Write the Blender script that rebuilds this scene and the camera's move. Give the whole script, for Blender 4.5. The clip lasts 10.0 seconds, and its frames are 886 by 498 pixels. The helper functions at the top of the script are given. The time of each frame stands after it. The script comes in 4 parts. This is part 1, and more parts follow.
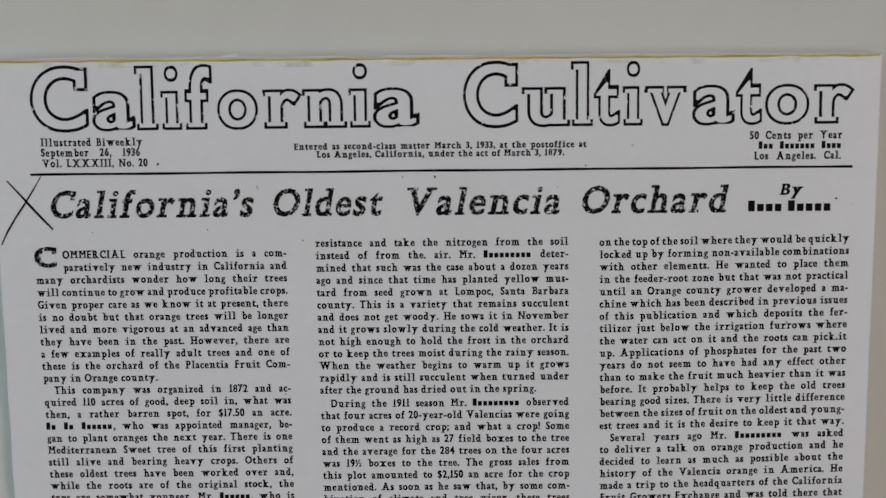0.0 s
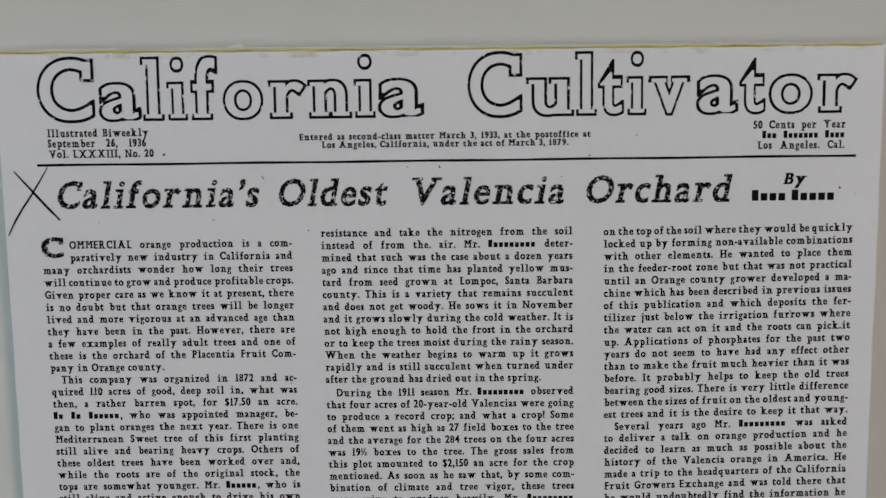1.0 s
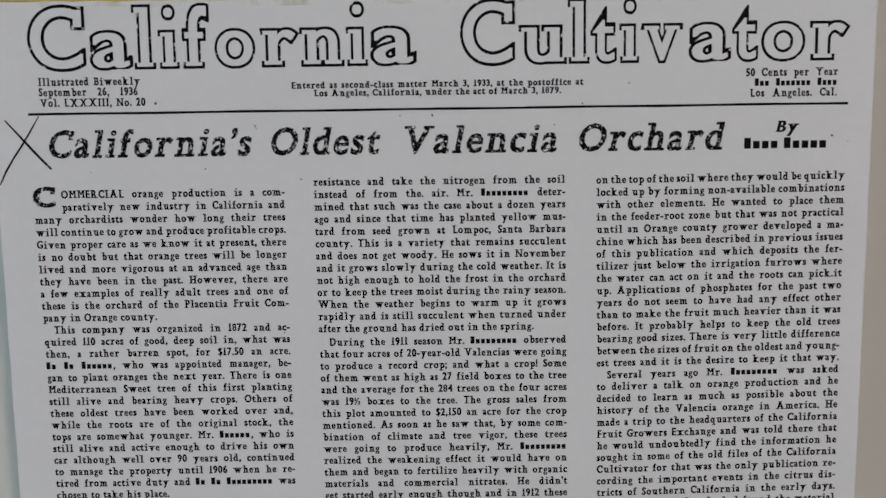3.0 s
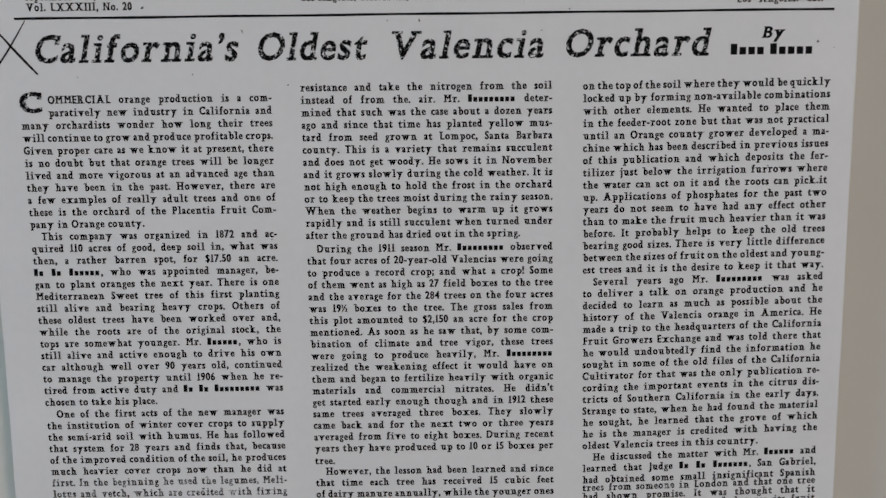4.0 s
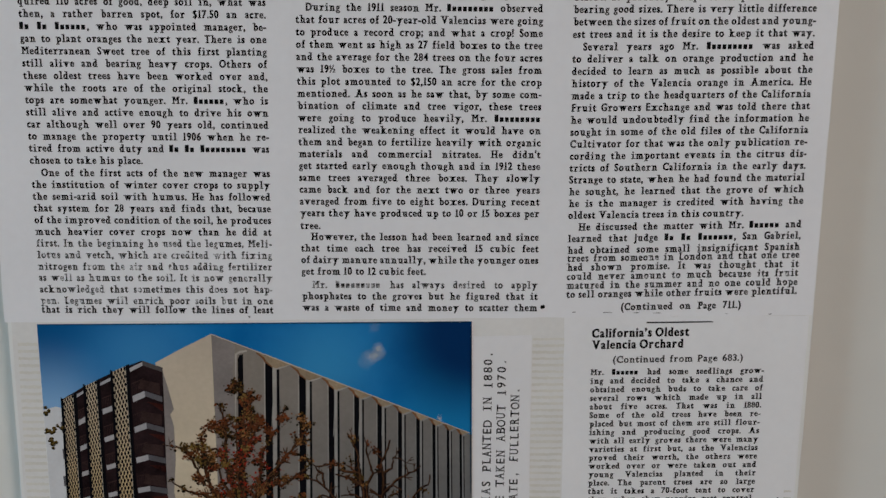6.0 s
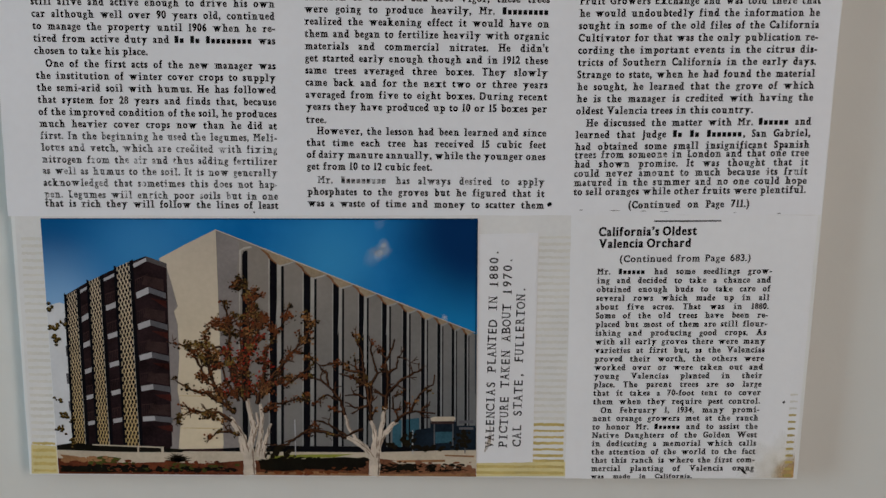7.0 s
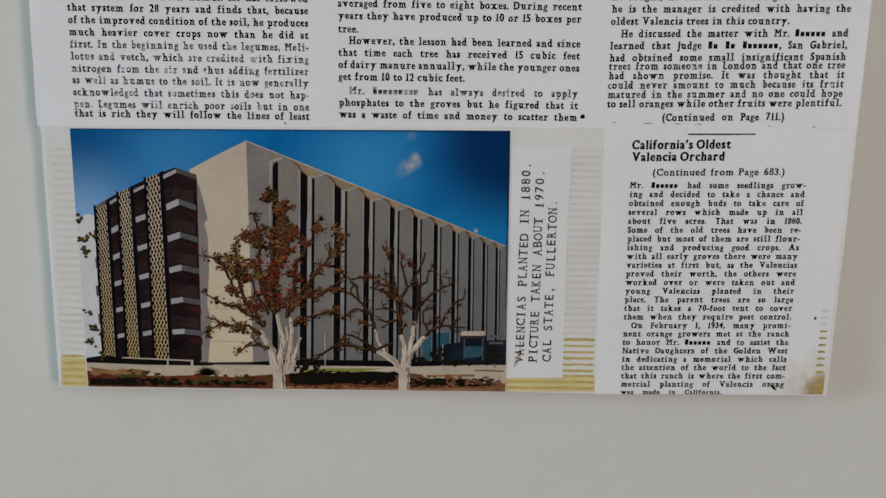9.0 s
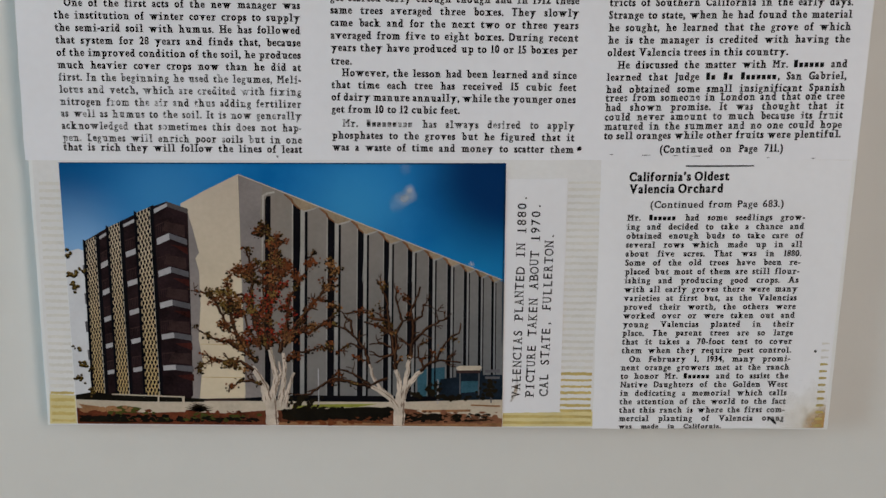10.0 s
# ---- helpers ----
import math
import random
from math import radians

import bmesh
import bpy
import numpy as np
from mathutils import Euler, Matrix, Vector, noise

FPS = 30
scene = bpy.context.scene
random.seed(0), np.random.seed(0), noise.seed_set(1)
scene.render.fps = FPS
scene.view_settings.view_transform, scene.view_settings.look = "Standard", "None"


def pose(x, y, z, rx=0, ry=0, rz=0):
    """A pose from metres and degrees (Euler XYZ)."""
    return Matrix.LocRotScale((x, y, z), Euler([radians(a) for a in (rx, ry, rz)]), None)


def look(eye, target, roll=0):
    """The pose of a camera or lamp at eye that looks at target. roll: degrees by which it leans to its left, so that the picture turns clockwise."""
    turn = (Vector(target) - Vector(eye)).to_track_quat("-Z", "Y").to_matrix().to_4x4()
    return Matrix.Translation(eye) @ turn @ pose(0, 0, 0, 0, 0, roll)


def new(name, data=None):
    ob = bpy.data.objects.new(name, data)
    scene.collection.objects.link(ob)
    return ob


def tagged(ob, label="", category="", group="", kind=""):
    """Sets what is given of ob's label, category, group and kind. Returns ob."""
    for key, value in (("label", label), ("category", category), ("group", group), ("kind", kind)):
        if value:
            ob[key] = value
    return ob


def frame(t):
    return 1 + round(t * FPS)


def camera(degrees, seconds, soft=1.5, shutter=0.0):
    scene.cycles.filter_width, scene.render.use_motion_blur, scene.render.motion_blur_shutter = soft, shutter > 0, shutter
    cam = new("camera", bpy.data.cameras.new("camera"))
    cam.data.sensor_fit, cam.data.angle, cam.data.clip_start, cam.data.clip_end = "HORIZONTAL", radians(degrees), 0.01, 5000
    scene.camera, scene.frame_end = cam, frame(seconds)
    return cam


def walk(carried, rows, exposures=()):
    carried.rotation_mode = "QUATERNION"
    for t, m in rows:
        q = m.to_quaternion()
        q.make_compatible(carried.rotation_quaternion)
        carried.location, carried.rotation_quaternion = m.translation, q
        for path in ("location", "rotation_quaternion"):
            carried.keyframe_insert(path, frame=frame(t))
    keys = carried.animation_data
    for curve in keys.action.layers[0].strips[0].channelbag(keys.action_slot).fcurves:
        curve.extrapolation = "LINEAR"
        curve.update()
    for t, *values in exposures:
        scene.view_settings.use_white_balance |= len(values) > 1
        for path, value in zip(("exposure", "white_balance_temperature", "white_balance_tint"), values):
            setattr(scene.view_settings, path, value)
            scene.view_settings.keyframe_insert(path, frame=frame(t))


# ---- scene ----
cam = camera(38.0, 10.0, 1.5)
PATH = [
    (0, (0.00966, -0.38696, 1.52547), (0.00323, 0.00990, 1.47580), -0.608),
    (0.5, (0.01100, -0.38764, 1.52386), (0.00287, 0.00912, 1.47375), -0.725),
    (1, (0.00969, -0.38886, 1.52401), (0.00174, 0.00778, 1.47289), -0.727),
    (1.5, (0.00751, -0.38875, 1.51933), (0.00047, 0.00786, 1.46789), -0.647),
    (2, (0.00527, -0.38515, 1.51784), (-0.00079, 0.01104, 1.46308), -0.652),
    (3.5, (0.00984, -0.39309, 1.50755), (0.00574, 0.00235, 1.44751), -0.834),
    (4, (0.00964, -0.39437, 1.49460), (0.00755, 0.00019, 1.42886), -0.655),
    (4.5, (0.01144, -0.39589, 1.48056), (0.00759, -0.00226, 1.40959), -0.455),
    (5, (0.00838, -0.39720, 1.46338), (0.00550, -0.00410, 1.38945), -0.199),
    (6.5, (0.01152, -0.40558, 1.42569), (0.01227, -0.01494, 1.33968), 0.845),
    (7, (0.01042, -0.40654, 1.40943), (0.00998, -0.01600, 1.32295), 0.978),
    (7.5, (0.00652, -0.40882, 1.40203), (0.00512, -0.01958, 1.30987), 1.012),
    (8, (0.00839, -0.41306, 1.39784), (0.00522, -0.02553, 1.29877), 0.964),
    (8.5, (0.00593, -0.41150, 1.39383), (0.00210, -0.02429, 1.29357), 1.149),
    (9, (0.00149, -0.40778, 1.39465), (0.00038, -0.02030, 1.29535), 1.241),
    (9.5, (-0.00174, -0.40321, 1.39649), (-0.00043, -0.01493, 1.30034), 1.205),
    (10, (-0.00035, -0.40026, 1.39997), (0.00161, -0.01186, 1.30434), 1.116),
]
EXPOSURES = [(0, -0.02), (4.0, -0.02), (5.2, 0.0), (7.0, 0.05), (7.6, 0.2), (8.4, 0.28), (10, 0.28)]
walk(cam, [(t, look(eye, target, roll)) for t, eye, target, roll in PATH], EXPOSURES)

# ---- light ----
world = bpy.data.worlds.new("world")
scene.world = world
world.use_nodes = True
wn = world.node_tree
sky = wn.nodes.new("ShaderNodeTexSky")
sky.sky_type, sky.sun_disc = "NISHITA", False
sky.sun_elevation, sky.sun_rotation = radians(40), radians(250)
wn.links.new(sky.outputs[0], wn.nodes["Background"].inputs[0])
wn.nodes["Background"].inputs[1].default_value = 0.1


def area(name, m, sx, sy, watts, colour):
    la = bpy.data.lights.new(name, "AREA")
    la.shape, la.size, la.size_y, la.energy, la.color = "RECTANGLE", sx, sy, watts, colour
    ob = new(name, la)
    ob.matrix_world = m
    return ob


WINDOW_W, SIDE_W = 25.0, 14.2
# cool daylight in one side window's opening; opposite, an added warm lamp, source unseen
area("window_daylight", look((-2.42, -0.85, 1.5), (0, -0.85, 1.5)), 0.6, 1.3, WINDOW_W, (0.58, 0.82, 1.0))
area("added_warm_light", look((0.92, -1.4, 1.5), (0, -1.4, 1.5)), 0.8, 1.2, SIDE_W, (1.0, 0.86, 0.81))


# ---- materials ----
def material(name, colour, rough=0.6, spec=0.4, vary=0.08, scale=30.0, bump=0.0, bump_scale=400.0, metal=0.0):
    """A painted or paper surface: colour varied at two scales, fine relief."""
    m = bpy.data.materials.new(name)
    m.use_nodes = True
    n, l = m.node_tree.nodes, m.node_tree.links
    b = n["Principled BSDF"]
    b.inputs["Roughness"].default_value = rough
    b.inputs["Specular IOR Level"].default_value = spec
    b.inputs["Metallic"].default_value = metal
    co = n.new("ShaderNodeTexCoord")
    big, fine, mix = n.new("ShaderNodeTexNoise"), n.new("ShaderNodeTexNoise"), n.new("ShaderNodeMath")
    big.inputs["Scale"].default_value, fine.inputs["Scale"].default_value = scale, scale * 14
    big.inputs["Detail"].default_value, fine.inputs["Detail"].default_value = 4, 3
    l.new(co.outputs["Object"], big.inputs["Vector"])
    l.new(co.outputs["Object"], fine.inputs["Vector"])
    mix.operation = "MULTIPLY_ADD"
    l.new(fine.outputs[0], mix.inputs[0])
    mix.inputs[1].default_value = 0.5
    l.new(big.outputs[0], mix.inputs[2])
    ramp = n.new("ShaderNodeValToRGB")
    ramp.color_ramp.elements[0].position, ramp.color_ramp.elements[1].position = 0.45, 1.05
    lo, hi = [max(0, c * (1 - vary)) for c in colour], [min(1, c * (1 + vary)) for c in colour]
    ramp.color_ramp.elements[0].color, ramp.color_ramp.elements[1].color = (*lo, 1), (*hi, 1)
    l.new(mix.outputs[0], ramp.inputs[0])
    l.new(ramp.outputs[0], b.inputs["Base Color"])
    if bump:
        relief, bm = n.new("ShaderNodeTexNoise"), n.new("ShaderNodeBump")
        relief.inputs["Scale"].default_value, relief.inputs["Detail"].default_value = bump_scale, 4
        l.new(co.outputs["Object"], relief.inputs["Vector"])
        l.new(relief.outputs[0], bm.inputs["Height"])
        bm.inputs["Strength"].default_value, bm.inputs["Distance"].default_value = bump, 0.001
        l.new(bm.outputs[0], b.inputs["Normal"])
    return m


def ink(name, worn, scale, soft=0.12, colour=(0.006, 0.006, 0.007)):
    """Toner with gaps: where the grain falls under `worn`, the paper shows through."""
    m = material(name, colour, 0.6, 0.05, 0.3, 200)
    n, l = m.node_tree.nodes, m.node_tree.links
    co, grain, ramp = n.new("ShaderNodeTexCoord"), n.new("ShaderNodeTexNoise"), n.new("ShaderNodeValToRGB")
    grain.inputs["Scale"].default_value, grain.inputs["Detail"].default_value = scale, 5
    grain.inputs["Roughness"].default_value = 0.65
    l.new(co.outputs["Object"], grain.inputs["Vector"])
    l.new(grain.outputs[0], ramp.inputs[0])
    ramp.color_ramp.elements[0].position, ramp.color_ramp.elements[1].position = worn, worn + soft
    l.new(ramp.outputs[0], n["Principled BSDF"].inputs["Alpha"])
    return m


def stain(name, centre, radius, colour, most):
    """A dried stain that fades outwards from its centre with an uneven edge."""
    m = material(name, colour, 0.5, 0.3, 0.3, 90)
    n, l = m.node_tree.nodes, m.node_tree.links
    co, far, wob, add, rng = n.new("ShaderNodeTexCoord"), n.new("ShaderNodeVectorMath"), n.new("ShaderNodeTexNoise"), n.new("ShaderNodeMath"), n.new("ShaderNodeMapRange")
    far.operation = "DISTANCE"
    far.inputs[1].default_value = centre
    l.new(co.outputs["Object"], far.inputs[0])
    l.new(co.outputs["Object"], wob.inputs["Vector"])
    wob.inputs["Scale"].default_value, wob.inputs["Detail"].default_value = 260, 4
    add.operation = "MULTIPLY_ADD"
    l.new(wob.outputs[0], add.inputs[0])
    add.inputs[1].default_value = radius * 0.9
    l.new(far.outputs["Value"], add.inputs[2])
    rng.inputs[1].default_value, rng.inputs[2].default_value = radius * 0.45, radius * 1.35
    rng.inputs[3].default_value, rng.inputs[4].default_value = most, 0.0
    l.new(add.outputs[0], rng.inputs[0])
    l.new(rng.outputs[0], n["Principled BSDF"].inputs["Alpha"])
    return m


PAPER = material("copy_paper", (0.785, 0.79, 0.82), 0.42, 0.45, 0.03, 25, 0.05, 900)
CLIP_PAPER = material("clipping_paper", (0.785, 0.79, 0.81), 0.42, 0.45, 0.03, 25, 0.05, 900)
STRIP_PAPER = material("typed_strip_paper", (0.76, 0.76, 0.78), 0.42, 0.45, 0.03, 25, 0.05, 900)
BACKING = material("aged_album_page", (0.715, 0.71, 0.70), 0.45, 0.45, 0.06, 40, 0.05, 700)
GLUE_RIDGE_SHADED = material("pale_glue_with_ridge_shade", (0.655, 0.64, 0.59), 0.4, 0.5, 0.1, 90, 0.1, 900)
GLUE = material("yellowed_glue", (0.52, 0.40, 0.13), 0.35, 0.5, 0.25, 120, 0.1, 900)
GLUE_FILM = material("yellow_glue_film", (0.64, 0.55, 0.27), 0.4, 0.5, 0.12, 90)
GLUE_DARK = material("dark_yellow_glue", (0.40, 0.31, 0.09), 0.35, 0.5, 0.25, 120)
STAIN = ink("brown_glue_stain", 0.36, 110, 0.34, (0.34, 0.20, 0.06))
YELLOW_EDGE = material("yellow_edge_stain", (0.48, 0.40, 0.10), 0.45, 0.4, 0.45, 60)
YELLOW_RIM = material("yellowed_film_rim", (0.62, 0.59, 0.44), 0.45, 0.4, 0.15, 50)
STAIN_SOFT = ink("faint_yellow_stain", 0.50, 60, 0.5, (0.68, 0.62, 0.42))
FOAM = material("white_foam_board", (0.74, 0.76, 0.77), 0.6, 0.3, 0.03, 60)
LAMINATE = material("clear_laminate_edge", (0.76, 0.77, 0.76), 0.3, 0.5, 0.03, 60)
WALL = material("grey_wall_paint", (0.66, 0.655, 0.62), 0.7, 0.25, 0.03, 6, 0.10, 260)
FLOOR = material("floor_boards", (0.24, 0.16, 0.10), 0.5, 0.4, 0.3, 8)
WARM_WALL = material("tan_wall_paint", (0.52, 0.42, 0.31), 0.8, 0.2, 0.05, 6)
CEILING = material("white_ceiling_paint", (0.75, 0.75, 0.73), 0.8, 0.2, 0.03, 6)
INK = ink("toner", 0.17, 900)
INK_BOLD = ink("dense_toner", 0.22, 700)
INK_MAST = ink("scratchy_title_toner", 0.37, 560, 0.10)
INK_THIN = ink("thin_toner", 0.30, 480, 0.2, (0.015, 0.015, 0.015))
INK_FADED_SHEEN = ink("faded_and_sheen_paled_toner", 0.33, 420, 0.26, (0.03, 0.03, 0.03))
INK_WORN = ink("worn_headline_toner", 0.38, 950, 0.14)
INK_TYPE = ink("typewriter_ribbon", 0.18, 800, 0.25, (0.032, 0.031, 0.033))
PEN = ink("black_marker", 0.30, 500, 0.15)


# ---- building helpers ----
def mesh_object(name, verts, faces, mat, parent=None, label="", kind=""):
    me = bpy.data.meshes.new(name)
    me.from_pydata([tuple(v) for v in verts], [], [tuple(f) for f in faces])
    me.materials.append(mat)
    me.update()
    ob = new(name, me)
    ob.parent = parent
    return tagged(ob, label, kind=kind)


def box(name, lo, hi, mat, parent=None, label="", kind=""):
    v = [(x, y, z) for x in (lo[0], hi[0]) for y in (lo[1], hi[1]) for z in (lo[2], hi[2])]
    f = [(0, 1, 3, 2), (4, 6, 7, 5), (0, 4, 5, 1), (2, 3, 7, 6), (0, 2, 6, 4), (1, 5, 7, 3)]
    return mesh_object(name, v, f, mat, parent, label, kind)


Z0 = 1.5     # height of the rule under the masthead; page places below are millimetres from it


def at(x, z, lift):
    """A place on the board's face: millimetres across, up, and off the face."""
    return (x / 1000, -lift / 1000, Z0 + z / 1000)


class Ink:
    """Gathers flat printed shapes of one part, in page millimetres."""

    def __init__(self, lift, step=0.0):
        self.v, self.f, self.lift, self.step = [], [], lift, step

    def add(self, pts, faces):
        k = len(self.v)
        self.v.extend(at(q[0], q[1], self.lift + (q[2] if len(q) > 2 else 0)) for q in pts)
        self.f.extend([tuple(k + i for i in f) for f in faces])
        self.lift += self.step     # each shape a hair above the last

    def poly(self, *pts):
        self.add(pts, [range(len(pts))])

    def bar(self, x0, z0, x1, z1, slope=0.0):
        d = (x1 - x0) * slope
        self.poly((x0, z0), (x1, z0 + d), (x1, z1 + d), (x0, z1))

    def stroke(self, pts, widths):
        """A band along a line of points, as wide as given at each."""
        n = len(pts)
        left, right = [], []
        for i, (x, z) in enumerate(pts):
            a, b = pts[max(0, i - 1)], pts[min(n - 1, i + 1)]
            d = math.hypot(b[0] - a[0], b[1] - a[1]) or 1
            w = widths[i] / 2
            nx, nz = -(b[1] - a[1]) / d * w, (b[0] - a[0]) / d * w
            left.append((x + nx, z + nz))
            right.append((x - nx, z - nz))
        self.add(left + right, [(i, i + 1, n + i + 1, n + i) for i in range(n - 1)])

    def blob(self, x, z, r, seed, sides=9, flat=1.0):
        g = random.Random(seed)
        pts = []
        for i in range(sides):
            a, q = 2 * math.pi * i / sides, r * g.uniform(0.7, 1.2)
            pts.append((x + q * math.cos(a), z + q * flat * math.sin(a)))
        self.poly(*pts)

    def done(self, name, mat, parent=None, label="", kind=""):
        return mesh_object(name, self.v, self.f, mat, parent, label, kind)


# ---- lettering: the built-in font with slab serifs added to its stems ----
CHARS = "ABCDEFGHIJKLMNOPQRSTUVWXYZabcdefghijklmnopqrstuvwxyz0123456789.,;:!'’()-$½"
RAW = {}
BODY, HEAD, OUT, INN, TYPE, LIGHT = 0.0245, 0.024, 0.040, 0.002, 0.010, 0.018     # weights
SIDE = {BODY: 0.027, HEAD: 0.033, OUT: 0.015, INN: 0.015, TYPE: 0.002, LIGHT: 0.010}


THIN = {"g": 0.0, "M": 0.0, "½": 0.0, "$": 0.0, "N": 0.008, "8": 0.008, "B": 0.012, "e": 0.014, "a": 0.016}     # letters whose narrow gaps would close


def load_glyphs(weights):
    made = []
    for off in weights:
        for ch in CHARS:
            c = bpy.data.curves.new("glyph", "FONT")
            c.body, c.size, c.offset, c.resolution_u, c.fill_mode = ch, 1.0, min(off, THIN.get(ch, 1)) if off < 0.035 else off, 9 if off in (OUT, INN) else 3, "FRONT"
            ob = bpy.data.objects.new("glyph", c)
            scene.collection.objects.link(ob)
            made.append((off, ch, ob, c))
    bpy.context.view_layer.update()
    dg = bpy.context.evaluated_depsgraph_get()
    for off, ch, ob, c in made:
        me = bpy.data.meshes.new_from_object(ob.evaluated_get(dg))
        pts = np.array([(v.co.x, v.co.y) for v in me.vertices]).reshape(-1, 2)
        faces = [tuple(p.vertices) for p in me.polygons]
        n, d = len(pts), SIDE[off] * (1.5 if THIN.get(ch, 1) == 0 else 1)     # stems thickened by a second, shifted copy
        copies = 7 if off in (OUT, INN) else 2
        shifts = [d * (2 * k / (copies - 1) - 1) for k in range(copies)]
        pts = np.vstack([np.column_stack([pts + (q, 0), np.full(n, 0.0015 * k)]) for k, q in enumerate(shifts)])
        faces = [tuple(i + n * k for i in f) for k in range(copies) for f in faces]
        RAW[off, ch] = (pts, faces)
        bpy.data.meshes.remove(me)
    for off, ch, ob, c in made:
        bpy.data.objects.remove(ob)
        bpy.data.curves.remove(c)


load_glyphs((BODY, HEAD, OUT, INN, TYPE, LIGHT))
XH, CAP = 0.449, 0.682     # of the plain font, in its own units
BOTH_TOP, LEFT_TOP, NO_FOOT = set("vwxyukVWXYUKAHIMNUkhl"), set("bdhiklmnpruj"), set("Jegst$0235689CGOQSU,;:.!'’()-½z47VvYWwyZ")


def glyph(ch, off, serif=0.055, slab=0.05):
    """Points and faces of one letter, with serifs at the free ends of its stems."""
    key = (off, ch, serif, slab)
    if key in RAW:
        return RAW[key]
    pts, faces = RAW[off, ch]
    pts, faces = pts.copy(), list(faces)
    count = {}
    for f in faces:
        for i in range(len(f)):
            e = tuple(sorted((f[i], f[i - 1])))
            count.setdefault(e, []).append(f)
    extra, more = [], []
    if ch.isalnum() and serif > 0:
        for (a, b), fs in count.items():
            if len(fs) != 1 or abs(pts[a][1] - pts[b][1]) > 1e-3:
                continue
            x0, x1 = sorted((pts[a][0], pts[b][0]))
            if not 0.045 < x1 - x0 < 0.26:
                continue
            y = pts[a][1]
            mid = np.mean([pts[i][1] for i in fs[0]])
            foot = mid > y
            if foot and abs(y + off) < 0.03 and ch not in NO_FOOT or foot and y < -0.1 and ch in "pq":
                box_ = (x0 - serif, x1 + serif, y, y + slab + off)
            elif not foot and y > XH * 0.9 and (ch in BOTH_TOP or ch in LEFT_TOP or ch.isupper() and ch in "BDEFLPRHIKMN"):
                right = serif if ch.isupper() or ch in "vwxy" else 0
                if abs(y - off - XH) > 0.03 and abs(y - off - CAP) > 0.06:
                    continue
                if ch in "ij" and y > XH + 0.1:
                    continue
                box_ = (x0 - serif * (1.3 if not right else 1), x1 + right, y - slab - off, y)
            else:
                continue
            k, up = len(pts) + len(extra), 0.0015 * (8 + len(more))
            extra += [(box_[0], box_[2], up), (box_[1], box_[2], up), (box_[1], box_[3], up), (box_[0], box_[3], up)]
            more.append((k, k + 1, k + 2, k + 3))
    if ch == "C" and serif > 0:     # the spur at its upper end
        right, k = pts[:, 0].max() - off, len(pts) + len(extra)
        lo, hi = right - 0.10 - off, right + off
        extra += [(lo, 0.47 - off, 0.10), (hi, 0.47 - off, 0.10), (hi, 0.665 + off, 0.10), (lo, 0.665 + off, 0.10)]
        more.append((k, k + 1, k + 2, k + 3))
    if extra:
        pts = np.vstack([pts, np.array(extra)])
        faces += more
    RAW[key] = (pts, faces)
    return RAW[key]


class Style:
    def __init__(self, off, xh, cap, wide=1.0, slant=0.0, gap=0.075, serif=0.055, slab=0.05):
        self.off, self.xh, self.cap, self.wide, self.slant, self.gap = off, xh, cap, wide, slant, gap
        self.serif, self.slab = serif, slab
        self.em = cap / CAP * wide

    def shape(self, ch, inner=None):
        """Millimetres: lower case keeps its own x-height, capitals and figures their height."""
        pts, faces = glyph(ch, self.off if inner is None else inner, self.serif, self.slab)
        out = pts.copy()
        y = pts[:, 1]
        if ch.islower() or ch in ",;:.":
            k = self.xh / XH
            top = (self.cap - self.xh) / (CAP - XH)
            tall = self.xh + (np.minimum(y, CAP) - XH) * top + np.maximum(y - CAP, 0) * k
            out[:, 1] = np.where(y <= XH, y * k, tall) if y.max() > XH + 0.1 and ch not in "ij" else y * k
        else:
            out[:, 1] = y * self.cap / CAP
        if ch in "ij":     # a round dot, as high as the capitals
            dot = y > XH + 0.0415
            out[dot, 1] = self.cap * 0.985 + (y[dot] - 0.638) * self.cap / CAP
        out[:, 0] = pts[:, 0] * self.em + out[:, 1] * self.slant
        return out, faces

    def reach(self, ch):
        x = glyph(ch, self.off, self.serif, self.slab)[0][:, 0]
        return x.min() * self.em, x.max() * self.em

    def word_width(self, word):
        if word.startswith("#"):
            return int(word[1:].rstrip(".,")) * self.em * 0.62 + (0.25 * self.em if word[-1] in ".," else 0)
        return sum(self.reach(c)[1] - self.reach(c)[0] + self.gap * self.em for c in word) - self.gap * self.em


def set_word(part, word, x, z, st, slope=0.0, stretch=1.0, inner=None, x_from=None, wobble=0.0):
    """One word from x on. '#7' stands for a plain bar seven letters long."""
    x_from = x if x_from is None else x_from
    tail = ""
    if word.startswith("#"):
        tail = word[-1] if word[-1] in ".," else ""
        count = int(word[1:].rstrip(".,"))
        w = count * st.em * 0.62 * stretch
        for i in range(count):
            a = x + w * i / count
            low = z + (a - x_from) * slope
            part.bar(a, low + st.xh * 0.02, a + w / count * 0.74, low + (st.cap if i == 0 else st.xh), slope)
        x += w + st.gap * st.em
        word = tail
    for ch in word:
        lo, hi = st.reach(ch)
        pts, faces = st.shape(ch, inner)
        base = z + (x - x_from) * slope + (random.uniform(-wobble, wobble) if wobble else 0)
        q = pts.copy()
        q[:, 1] += base + (q[:, 0] - lo) * slope
        q[:, 0] = x + (q[:, 0] - lo) * stretch
        part.add(q.tolist(), faces)
        x += (hi - lo + st.gap * st.em) * stretch
    return x


